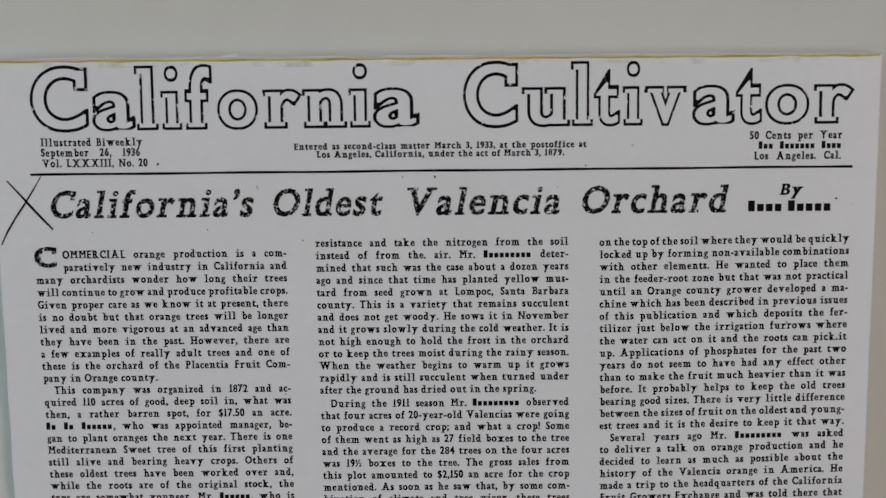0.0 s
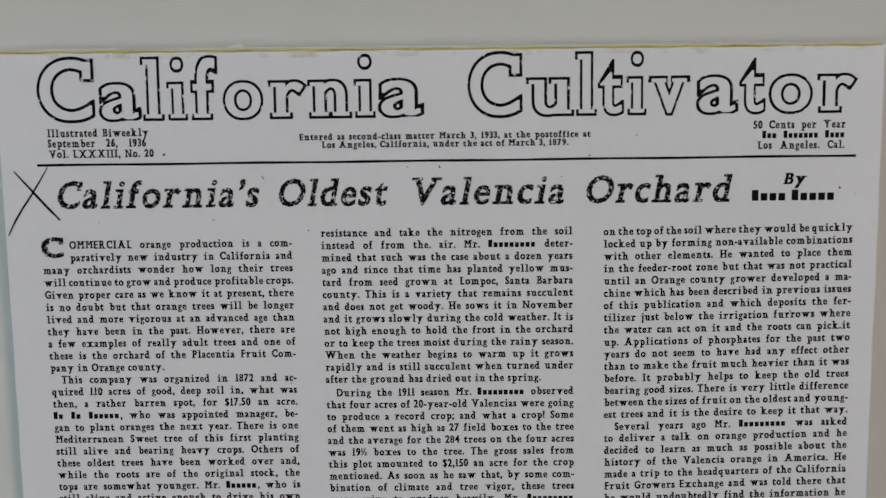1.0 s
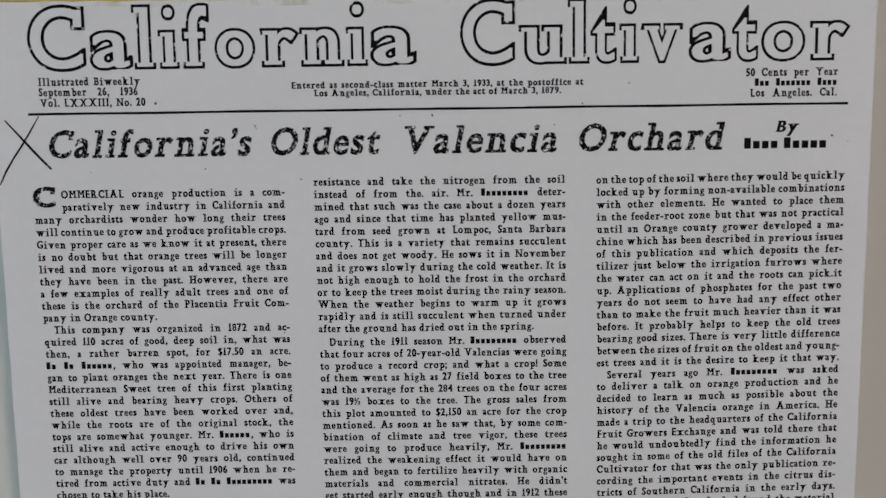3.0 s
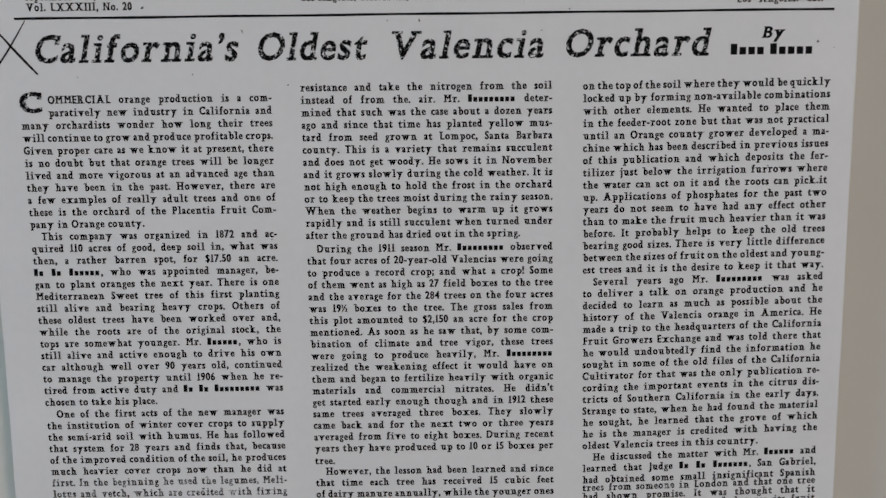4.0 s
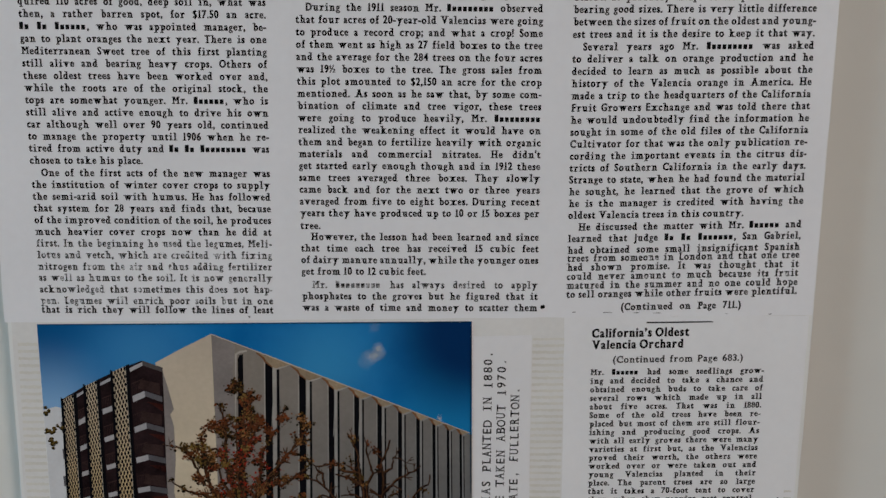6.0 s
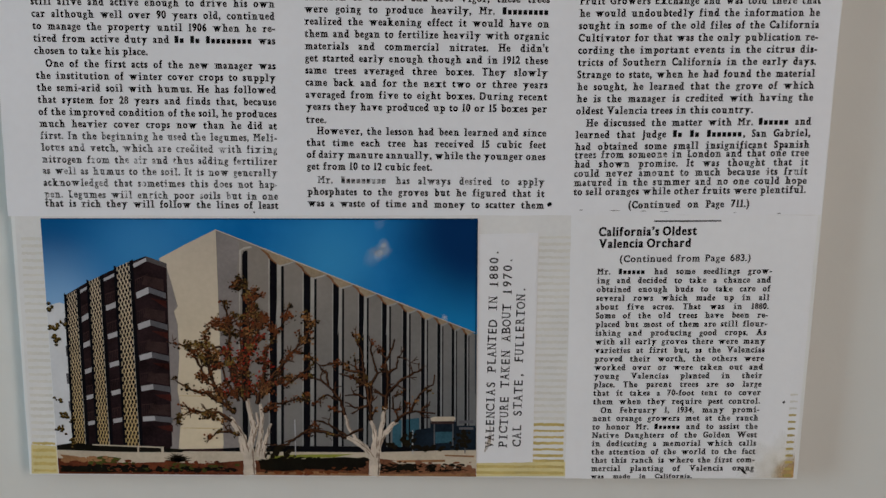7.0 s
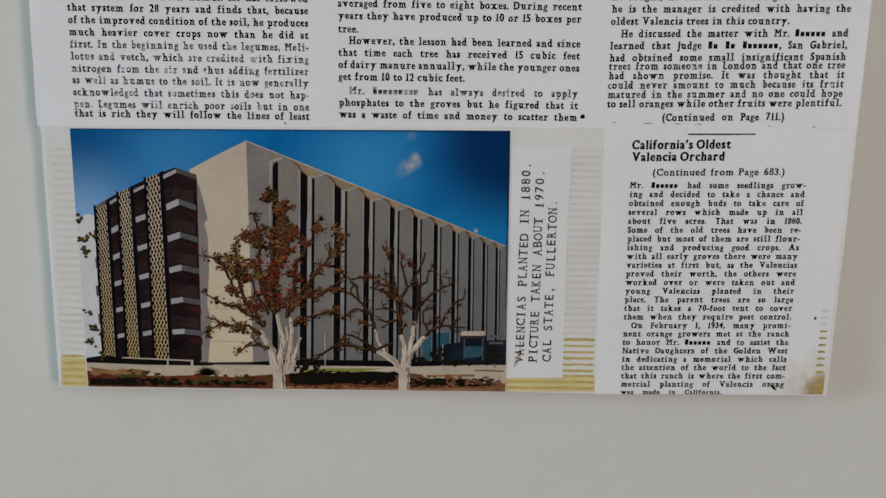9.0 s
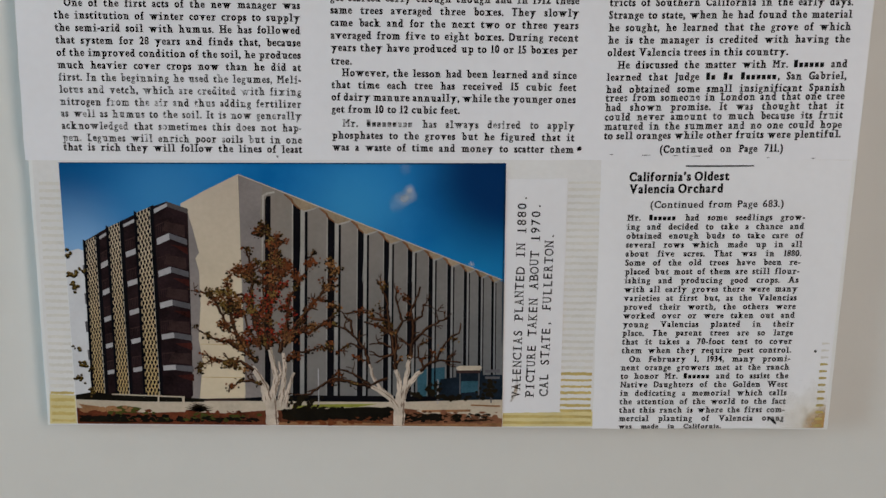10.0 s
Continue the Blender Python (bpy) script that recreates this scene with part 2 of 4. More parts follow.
def set_line(part, text, x0, x1, z, st, slope=0.0, justify=True, wobble=0.0):
    """A line of words; justified lines fill x0 to x1."""
    words = text.split()
    widths = [st.word_width(w) for w in words]
    room, n = x1 - x0, len(words) - 1
    space, stretch = st.em * 0.42, 1.0
    if justify and n:
        space = (room - sum(widths)) / n
        least = st.em * 0.26
        if space < least:
            stretch = (room - least * n) / sum(widths)
            space = least
    x = x0
    for w, wide in zip(words, widths):
        set_word(part, w, x, z, st, slope, stretch, None, x0, wobble)
        x += wide * stretch + space
    return x - space


# ---- the room: an unseen narrow hall, sized for the lamps' falloff ----
box("wall_north", (-2.4, 0.0062, 0), (0.9, 0.126, 2.6), WALL, None, "smooth grey painted wall behind the mounted article", "structure")
box("floor", (-2.5, -3.1, -0.1), (1.0, 0.126, 0.0), FLOOR, None, "brown board floor of the room", "structure")
box("ceiling", (-2.5, -3.1, 2.6), (1.0, 0.126, 2.7), CEILING, None, "plain white painted ceiling", "structure")


def wall_with_opening(name, pieces, mat, label):
    """A wall with one opening right through it, from the blocks round that opening."""
    v, f = [], []
    for lo, hi in pieces:
        if hi[2] - lo[2] < 0.01:
            continue
        k = len(v)
        v += [(x, y, z) for x in (lo[0], hi[0]) for y in (lo[1], hi[1]) for z in (lo[2], hi[2])]
        f += [tuple(k + i for i in q) for q in ((0, 1, 3, 2), (4, 6, 7, 5), (0, 4, 5, 1), (2, 3, 7, 6), (0, 2, 6, 4), (1, 5, 7, 3))]
    return mesh_object(name, v, f, mat, None, label, "structure")


wall_with_opening("wall_west", (((-2.5, -3.0, 0), (-2.4, -1.15, 2.6)), ((-2.5, -0.55, 0), (-2.4, 0.126, 2.6)), ((-2.5, -1.15, 2.15), (-2.4, -0.55, 2.6)), ((-2.5, -1.15, 0), (-2.4, -0.55, 0.85))), WALL, "grey painted wall with a window opening")
# unseen east wall: its opening and tan colour are added for warm side light
wall_with_opening("wall_east", (((0.9, -3.0, 0), (1.0, -1.8, 2.6)), ((0.9, -1.0, 0), (1.0, 0.126, 2.6)), ((0.9, -1.8, 2.1), (1.0, -1.0, 2.6)), ((0.9, -1.8, 0), (1.0, -1.0, 0.9))), WARM_WALL, "unseen tan side wall added with an opening for the warm lamp")
box("wall_south", (-2.5, -3.1, 0), (1.0, -3.0, 2.6), WALL, None, "plain grey painted wall", "structure")

# ---- the mounted page ----
TL, TR, BL, BR = (-133.0, 35.6), (134.4, 34.6), (-128.2, -261.2), (130.4, -258.0)


def on_board(u, v, inset=0.0):
    """A place on the slightly tapering board: u across from 0 to 1, v up from 0 to 1."""
    lx, lz = BL[0] + (TL[0] - BL[0]) * v, BL[1] + (TL[1] - BL[1]) * v
    rx, rz = BR[0] + (TR[0] - BR[0]) * v, BR[1] + (TR[1] - BR[1]) * v
    return lx + (rx - lx) * u, lz + (rz - lz) * u


def slab(name, corners, back, front, mat, parent=None, label="", soft=0.0, steps=24, jitter=0.0, seed=1):
    """A thin sheet or board with thickness; its rim is cut slightly uneven and its front edge rounded by `soft`."""
    g = random.Random(seed)
    rim = []
    for i in range(4):
        a, b = corners[i], corners[(i + 1) % 4]
        for k in range(steps):
            t = k / steps
            j = 0 if k == 0 else g.uniform(-jitter, jitter)
            d = math.hypot(b[0] - a[0], b[1] - a[1])
            nx, nz = (b[1] - a[1]) / d, -(b[0] - a[0]) / d
            rim.append((a[0] + (b[0] - a[0]) * t + nx * j, a[1] + (b[1] - a[1]) * t + nz * j))
    cx, cz = sum(p[0] for p in rim) / len(rim), sum(p[1] for p in rim) / len(rim)
    rings = [(back, 0.0), (front - soft, 0.0)] + ([(front, soft)] if soft else [])
    v, f, n = [], [], len(rim)
    for lift, inset in rings:
        for x, z in rim:
            d = math.hypot(x - cx, z - cz)
            v.append(at(x - (x - cx) / d * inset, z - (z - cz) / d * inset, lift))
    for r in range(len(rings) - 1):
        for i in range(n):
            j = (i + 1) % n
            f.append((r * n + i, r * n + j, (r + 1) * n + j, (r + 1) * n + i))
    f.append(tuple(range(n))[::-1])
    f.append(tuple(range((len(rings) - 1) * n, len(rings) * n)))
    return mesh_object(name, v, f, mat, parent, label)


def thing(name, label, category, place=(0, 0, 0), group=""):
    return tagged(new(name), label, category, group)


board = thing("mounting_board", "white foam mounting board with yellowed album page on the wall", "board")
slab("foam_core", [BL, BR, TR, TL], -6.2, -0.12, FOAM, board, "white foam core", 0.3, 24, 0.12, 3)
slab("laminate", [on_board(0.001, 0.001), on_board(0.999, 0.001), on_board(0.999, 0.999), on_board(0.001, 0.999)], -0.12, -0.05, LAMINATE, board, "pale clear film margin", 0, 24, 0.1, 4)
slab("album_page", [on_board(0.005, 0.003), on_board(0.991, 0.003), on_board(0.991, 0.985), on_board(0.005, 0.990)], -0.05, 0.0, BACKING, board, "cream album page with glue lines", 0, 24, 0.15, 5)


# Ridged glue lines: the relief's light and dark is painted as flat strips.
def glue_stripes(x0, x1, z_low, z_high, pitch, slope, strong_below, seed):
    g = random.Random(seed)
    z, k = z_low, 0
    while z < z_high:
        p = Ink(0.03)
        n = 14
        wob = [g.uniform(-0.12, 0.12) for _ in range(n + 1)]
        h = pitch * g.uniform(0.34, 0.48)
        pts = [(x0 + (x1 - x0) * i / n, z + (x1 - x0) * i / n * slope + wob[i]) for i in range(n + 1)]
        p.stroke(pts, [h * g.uniform(0.8, 1.15) for _ in pts])
        p.done("glue_stripe", GLUE if z < strong_below else GLUE_RIDGE_SHADED, board)
        z += pitch


for corners in ([(-127.4, -260.6), (-118.4, -260.4), (-118.6, -250.6), (-127.0, -250.2)], [(22.0, -258.8), (52.6, -258.2), (52.4, -253.0), (22.2, -253.6)]):
    p = Ink(0.015)
    p.poly(*corners)
    p.done("glue_film", GLUE_FILM, board, "yellowed film of old glue")
glue_stripes(-126.6, -119.0, -259.4, -178, 2.42, 0.004, -249, 11)
glue_stripes(22.0, 51.8, -257.4, -252.5, 2.2, 0.012, -240, 12)
glue_stripes(41.0, 51.4, -251.0, -176, 2.2, 0.012, -240, 13)

# torn scraps of tape left on the upper edge
for x, w, h in ((-60.5, 7.0, 1.4), (-97.0, 2.0, 0.8), (84.0, 4.0, 0.7)):
    p = Ink(-0.10)
    z = 35.4 - 0.0037 * (x + 133)
    p.poly((x - w / 2, z - 0.5), (x + w / 2, z - 0.6), (x + w * 0.42, z + h), (x + w * 0.1, z + h * 0.75), (x - w * 0.2, z + h * 0.4))
    p.done("tape_scrap", LAMINATE, board, "whitish scrap of old tape")

# the photocopied article page
article = thing("newspaper_article", "photocopied newspaper article page in black on white paper", "newspaper")
slab("sheet", [(-130.4, -172.2), (131.3, -167.2), (133.8, 34.2), (-132.4, 35.0)], 0.0, 0.10, PAPER, article, "white photocopy paper", 0, 30, 0.15, 6)

MAST = Style(OUT, 9.95, 17.5, 1.0, 0, 0.03, 0.055, 0.05)


def masthead_word(text, edges, z, slope):
    """Hollow letters: a dark outline with a paper-white inside, each between its own two edges."""
    dark, pale = Ink(0.12), Ink(0.26)
    for i, ch in enumerate(text):
        x0, x1 = edges[2 * i], edges[2 * i + 1]
        lo, hi = MAST.reach(ch)
        k = (x1 - x0) / (hi - lo)
        for ink_, inner in ((dark, None), (pale, INN)):
            pts, faces = MAST.shape(ch, inner)
            q = pts.copy()
            q[:, 1] += z + (x0 - edges[0]) * slope
            q[:, 0] = x0 + (q[:, 0] - lo) * k
            ink_.add(q.tolist(), faces)
    dark.done("masthead_word", INK_MAST, article, "large hollow outlined title letters")
    pale.done("masthead_fill", PAPER, article, "white inside of the title letters")


masthead_word("California", (-120.2, -102.6, -101.6, -88.5, -88.5, -81.6, -80.8, -74.5, -73.6, -65.2, -63.9, -51.6, -50.2, -38.3, -38.3, -24.9, -24.4, -17.8, -17.2, -3.2), 14.6, 0.002)
masthead_word("Cultivator", (9.8, 26.3, 27.3, 41.8, 42.0, 48.6, 48.8, 56.7, 57.4, 63.4, 63.8, 76.4, 78.1, 90.8, 91.0, 98.9, 99.7, 112.9, 114.1, 126.2), 14.6, 0.0)

SMALL = Style(BODY, 1.5, 2.25, 0.74, 0, 0.08, 0.11, 0.058)
TINY = Style(HEAD, 1.32, 1.85, 0.84, 0, 0.08, 0.11, 0.07)
p = Ink(0.14)
set_line(p, "Illustrated Biweekly", -117.6, -86.7, 9.3, SMALL, 0.0, True, 0.05)
set_line(p, "September 26, 1936", -117.6, -87.6, 6.2, SMALL, 0.0, True, 0.05)
set_line(p, "Vol. LXXXIII, No. 20", -117.4, -85.4, 3.0, SMALL, 0.0, True, 0.05)
p.done("issue_note", INK, article, "small printed issue and date lines")
p = Ink(0.14)
set_line(p, "Entered as second-class matter March 3, 1933, at the postoffice at", -41.0, 46.7, 7.5, TINY, 0.0, True, 0.05)
set_line(p, "Los Angeles, California, under the act of March 3, 1879.", -34.4, 40.1, 5.1, TINY, 0.0, True, 0.05)
p.done("postal_note", INK_BOLD, article, "blotchy small print of the postal note")
p = Ink(0.14)
set_line(p, "50 Cents per Year", 95.4, 122.9, 9.4, SMALL, 0.0, True, 0.05)
set_line(p, "#3 #7 #4", 98.1, 122.9, 6.4, SMALL)
set_line(p, "Los Angeles. Cal.", 96.7, 122.7, 3.3, SMALL, 0.0, True, 0.05)
p.done("price_note", INK, article, "small printed price and city lines")
p = Ink(0.14)
p.stroke([(-121.2 + 247.4 * i / 30, 0.75 + 0.0008 * 247.4 * i / 30 + 0.05 * math.sin(i)) for i in range(31)], [0.72 + 0.08 * math.sin(i * 1.7) for i in range(31)])
p.done("rule", INK_BOLD, article, "thin black rule under the title")

TITLE = Style(LIGHT, 5.45, 8.0, 1.0, 0.22, 0.07, 0.07, 0.055)
p = Ink(0.14)
for word, x0, x1 in (("California’s", -116.2, -52.8), ("Oldest", -48.6, -13.8), ("Valencia", -8.8, 40.1), ("Orchard", 44.7, 90.2)):
    lean = 1.6
    set_word(p, word, x0, -12.4, TITLE, 0.0, (x1 - x0 - lean) / TITLE.word_width(word), wobble=0.06)
p.done("headline", INK_WORN, article, "bold italic headline with worn toner")
BYLINE = Style(HEAD, 2.3, 3.3, 1.0, 0.22, 0.06)
p = Ink(0.14)
set_word(p, "By", 104.6, -7.4, BYLINE)
p.done("byline", INK_BOLD, article, "bold italic byline word")
p = Ink(0.14)
set_line(p, "#4 #5", 95.3, 120.6, -12.4, BYLINE)
p.done("byline_bars", INK_BOLD, article, "row of small black bars", "stuff")

TEXT = Style(BODY, 1.49, 2.3, 0.775, 0, 0.055, 0.115, 0.058)


def column(name, lines, top, bottom, base, slope, faded=(), label="", style=None, parent=None, lift=0.14, wobble=0.04, indent=3.3, plain_ink=None, faded_ink=None):
    """A column of type. top, bottom: its left and right edges at the first and last line. '^' opens a paragraph, '|' ends one."""
    style = style or TEXT
    n = len(lines)
    for i, text in enumerate(lines, 1):
        t = (i - 1) / max(1, n - 1)
        x0, x1 = top[0] + (bottom[0] - top[0]) * t, top[1] + (bottom[1] - top[1]) * t
        part, justify = Ink(lift), True
        while text[0] in "^|>":
            if text[0] == "^":
                x0 += indent
            elif text[0] == ">":
                x0 += 8.6
            else:
                justify = False
            text = text[1:]
        set_line(part, text, x0, x1, base(i) - style.xh / 2, style, slope(i), justify, wobble)
        if i in faded:
            part.done(name, faded_ink or INK_FADED_SHEEN, parent or article, "pale broken line of type, fading and painted sheen")
        else:
            part.done(name, plain_ink or INK, parent or article, label)


COLUMN_ONE = [
    ">OMMERCIAL orange production is a com-", ">  paratively new industry in California and",
    "many orchardists wonder how long their trees", "will continue to grow and produce profitable crops.",
    "Given proper care as we know it at present, there", "is no doubt but that orange trees will be longer",
    "lived and more vigorous at an advanced age than", "they have been in the past. However, there are",
    "a few examples of really adult trees and one of", "these is the orchard of the Placentia Fruit Com-",
    "|pany in Orange county.", "^This company was organized in 1872 and ac-",
    "quired 110 acres of good, deep soil in, what was", "then, a rather barren spot, for $17.50 an acre.",
    "#2 #2 #6, who was appointed manager, be-", "gan to plant oranges the next year. There is one",
    "Mediterranean Sweet tree of this first planting", "still alive and bearing heavy crops. Others of",
    "these oldest trees have been worked over and,", "while the roots are of the original stock, the",
    "tops are somewhat younger. Mr. #6, who is", "still alive and active enough to drive his own",
    "car although well over 90 years old, continued", "to manage the property until 1906 when he re-",
    "tired from active duty and #2 #2 #9 was", "|chosen to take his place.",
    "^One of the first acts of the new manager was", "the institution of winter cover crops to supply",
    "the semi-arid soil with humus. He has followed", "that system for 28 years and finds that, because",
    "of the improved condition of the soil, he produces", "much heavier cover crops now than he did at",
    "first. In the beginning he used the legumes, Meli-", "lotus and vetch, which are credited with fixing",
    "nitrogen from the air and thus adding fertilizer", "as well as humus to the soil. It is now generally",
    "acknowledged that sometimes this does not hap-", "pen. Legumes will enrich poor soils but in one",
    "that is rich they will follow the lines of least",
]
COLUMN_TWO = [
    "resistance and take the nitrogen from the soil", "instead of from the. air. Mr. #9 deter-",
    "mined that such was the case about a dozen years", "ago and since that time has planted yellow mus-",
    "tard from seed grown at Lompoc, Santa Barbara", "county. This is a variety that remains succulent",
    "and does not get woody. He sows it in November", "and it grows slowly during the cold weather. It is",
    "not high enough to hold the frost in the orchard", "or to keep the trees moist during the rainy season.",
    "When the weather begins to warm up it grows", "rapidly and is still succulent when turned under",
    "|after the ground has dried out in the spring.", "^During the 1911 season Mr. #9 observed",
    "that four acres of 20-year-old Valencias were going", "to produce a record crop; and what a crop! Some",
    "of them went as high as 27 field boxes to the tree", "and the average for the 284 trees on the four acres",
    "was 19½ boxes to the tree. The gross sales from", "this plot amounted to $2,150 an acre for the crop",
    "mentioned. As soon as he saw that, by some com-", "bination of climate and tree vigor, these trees",
    "were going to produce heavily, Mr. #9", "realized the weakening effect it would have on",
    "them and began to fertilize heavily with organic", "materials and commercial nitrates. He didn't",
    "get started early enough though and in 1912 these", "same trees averaged three boxes. They slowly",
    "came back and for the next two or three years", "averaged from five to eight boxes. During recent",
    "years they have produced up to 10 or 15 boxes per", "|tree.",
    "^However, the lesson had been learned and since", "that time each tree has received 15 cubic feet",
    "of dairy manure annually, while the younger ones", "|get from 10 to 12 cubic feet.",
    "^Mr. #9 has always desired to apply", "phosphates to the groves but he figured that it",
    "was a waste of time and money to scatter them",
]
COLUMN_THREE = [
    "on the top of the soil where they would be quickly", "locked up by forming non-available combinations",
    "with other elements. He wanted to place them", "in the feeder-root zone but that was not practical",
    "until an Orange county grower developed a ma-", "chine which has been described in previous issues",
    "of this publication and which deposits the fer-", "tilizer just below the irrigation furrows where",
    "the water can act on it and the roots can pick.it", "up. Applications of phosphates for the past two",
    "years do not seem to have had any effect other", "than to make the fruit much heavier than it was",
    "before. It probably helps to keep the old trees", "bearing good sizes. There is very little difference",
    "between the sizes of fruit on the oldest and young-", "est trees and it is the desire to keep it that way.",
    "^Several years ago Mr. #9 was asked", "to deliver a talk on orange production and he",
    "decided to learn as much as possible about the", "history of the Valencia orange in America. He",
    "made a trip to the headquarters of the California", "Fruit Growers Exchange and was told there that",
    "he would undoubtedly find the information he", "sought in some of the old files of the California",
    "Cultivator for that was the only publication re-", "cording the important events in the citrus dis-",
    "tricts of Southern California in the early days.", "Strange to state, when he had found the material",
    "he sought, he learned that the grove of which", "he is the manager is credited with having the",
    "|oldest Valencia trees in this country.", "^He discussed the matter with Mr. #6 and",
    "learned that Judge #2 #2 #7, San Gabriel,", "had obtained some small insignificant Spanish",
    "trees from someone in London and that one tree", "had shown promise. It was thought that it",
    "could never amount to much because its fruit", "matured in the summer and no one could hope",
    "to sell oranges while other fruits were plentiful.",
]


def base_one(i):
    return -20.6 - 3.8 * i + 0.06 * max(0, 6 - i) + (0.9 if i == 39 else 0.1 if i > 35 else 0) - (0.15 if i > 26 else 0)


def base_two(i):
    return -17.4 - 3.793 * i - (0.5 if i > 13 else 0) - (0.35 if i > 31 else 0) + (0.25 if i > 32 else 0) - (0.6 if i > 36 else 0)


def base_three(i):
    return -17.8 - 3.796 * i if i < 35 else -45.2 - 2.98 * i


def slope_three(i):
    return 0.008 + 0.00055 * i if i < 34 else 0.028


# low lines of column one: reflected whitening is put into a paler, broken ink
column("text_line", COLUMN_ONE, (-121.2, -44.2), (-118.2, -43.2), base_one, lambda i: 0.0015 + 0.00015 * i, set(range(33, 39)), "line of small black serif type")
column("text_line", COLUMN_TWO, (-35.4, 41.3), (-33.8, 42.2), base_two, lambda i: 0.0 + 0.0002 * i, {37}, "line of small black serif type")
column("text_line", COLUMN_THREE, (50.7, 125.9), (51.4, 125.7), base_three, slope_three, set(range(35, 39)), "line of small black serif type", faded_ink=INK_THIN)
p = Ink(0.14)
set_line(p, "(Continued on Page 711.)", 69.2, 107.9, -166.1, TEXT, 0.03, True, 0.05)
p.done("continuation_note", INK_BOLD, article, "bold continuation note")
CAPITAL = Style(HEAD, 4.0, 5.9, 1.0, 0, 0.05, 0.06, 0.06)
p = Ink(0.14)
set_word(p, "C", -121.4, -27.4, CAPITAL, 0.0, 1.12)
p.done("drop_capital", INK_WORN, article, "heavy worn drop capital")

p = Ink(0.14)
p.blob(43.9, -165.3, 0.75, 33, 9)
p.done("toner_dot", INK_BOLD, article, "round black printed dot")
# loose toner specks and short scratches of the photocopy
p = Ink(0.14)
SPECKS = [(-82.3, 3.6, .45), (60.5, 7.9, .4), (121.6, -8.6, .4), (126.5, -10.5, .25), (-68, -16.5, .25), (-52.5, -3.6, .35), (38, -4.4, .2),
          (-8.5, -1.0, .3), (1.2, -1.0, .3), (-39.0, -20.0, .3), (-45.5, -67.5, .3), (-51, -169.5, .4), (107.5, -46.2, .35), (46.5, 1.9, .25), (-103, -17, .2)]
for i, (x, z, r) in enumerate(SPECKS):
    p.blob(x, z, r, 40 + i, 7)
p.stroke([(-52.9, -3.2), (-52.4, -4.0), (-52.0, -4.6)], [0.15, 0.35, 0.1])
p.stroke([(1.0, -0.6), (1.3, -1.5)], [0.15, 0.3])
for i, (x, w) in enumerate(((53.5, 1.2), (63.5, 3.0), (73.0, 2.0), (79.5, 2.6), (103.0, 1.0), (117.0, 1.2))):
    p.stroke([(x, -167.0), (x + w / 2, -166.95), (x + w, -166.9)], [0.12, 0.3, 0.12])
p.done("toner_specks", INK_FADED_SHEEN, article, "stray toner specks", "stuff")

# the hand-drawn cross beside the headline
p = Ink(0.16)
p.stroke([(-128.4, -1.0), (-125.2, -4.6), (-121.6, -8.8), (-118.2, -12.6), (-115.0, -16.0)], [0.35, 0.6, 0.75, 0.75, 0.55])
p.stroke([(-118.0, 0.2), (-120.6, -4.0), (-123.6, -8.6), (-126.2, -12.2), (-129.0, -16.6), (-131.0, -20.6)], [0.25, 0.45, 0.6, 0.55, 0.6, 0.35])
p.done("pen_cross", PEN, article, "hand-drawn black pen cross")

# yellowing along the top edge
p = Ink(0.12)
p.stroke([(-132.2 + 265.6 * i / 60, 34.55 - 0.0029 * 265.6 * i / 60 + 0.10 * math.sin(i * 1.9)) for i in range(61)], [0.55 + 0.16 * math.sin(i * 0.9) + 0.1 * math.sin(i * 2.3) for i in range(61)])
p.done("edge_stain", YELLOW_EDGE, article, "yellow stain along the top edge")
p = Ink(0.112)
p.stroke([(-132.6 + 266.4 * i / 60, 35.0 - 0.0030 * 266.4 * i / 60 + 0.06 * math.sin(i * 1.3)) for i in range(61)], [0.75 + 0.2 * math.sin(i * 0.8) for i in range(61)])
p.done("edge_stain", YELLOW_RIM, article, "pale yellow rim of the film")
p = Ink(0.115)
p.stroke([(-132.2 + 265.6 * i / 60, 33.4 - 0.0029 * 265.6 * i / 60) for i in range(61)], [1.5 + 0.5 * math.sin(i * 0.7) for i in range(61)])
p.done("edge_stain", STAIN_SOFT, article, "faint yellow stain along the top edge")

# ---- the small continuation clipping ----
clipping = thing("newspaper_clipping", "small photocopied newspaper clipping with stained corner", "clipping")
slab("sheet", [(52.4, -259.0), (129.2, -257.2), (130.3, -167.4), (51.0, -168.4)], 0.0, 0.07, CLIP_PAPER, clipping, "off-white clipping paper", 0, 20, 0.12, 8)
SMALL_TEXT = Style(BODY, 1.3, 1.95, 0.82, 0, 0.055, 0.11, 0.058)
SUBHEAD = Style(HEAD, 1.9, 2.8, 0.98, 0, 0.07, 0.03)
p = Ink(0.12)
p.stroke([(77.7, -170.2), (88.0, -170.0), (99.3, -169.7)], [0.45, 0.5, 0.4])
p.done("rule", INK_BOLD, clipping)
p = Ink(0.12)
set_line(p, "California’s Oldest", 60.1, 91.7, -175.4, SUBHEAD, 0.03)
set_line(p, "Valencia Orchard", 60.3, 90.0, -179.3, SUBHEAD, 0.03)
p.done("subheading", INK_BOLD, clipping, "bold two-line subheading")
p = Ink(0.12)
set_line(p, "(Continued from Page 683.)", 67.3, 109.6, -183.9, Style(LIGHT, 1.45, 2.2, 0.95), 0.028)
p.done("continuation_note", INK, clipping)
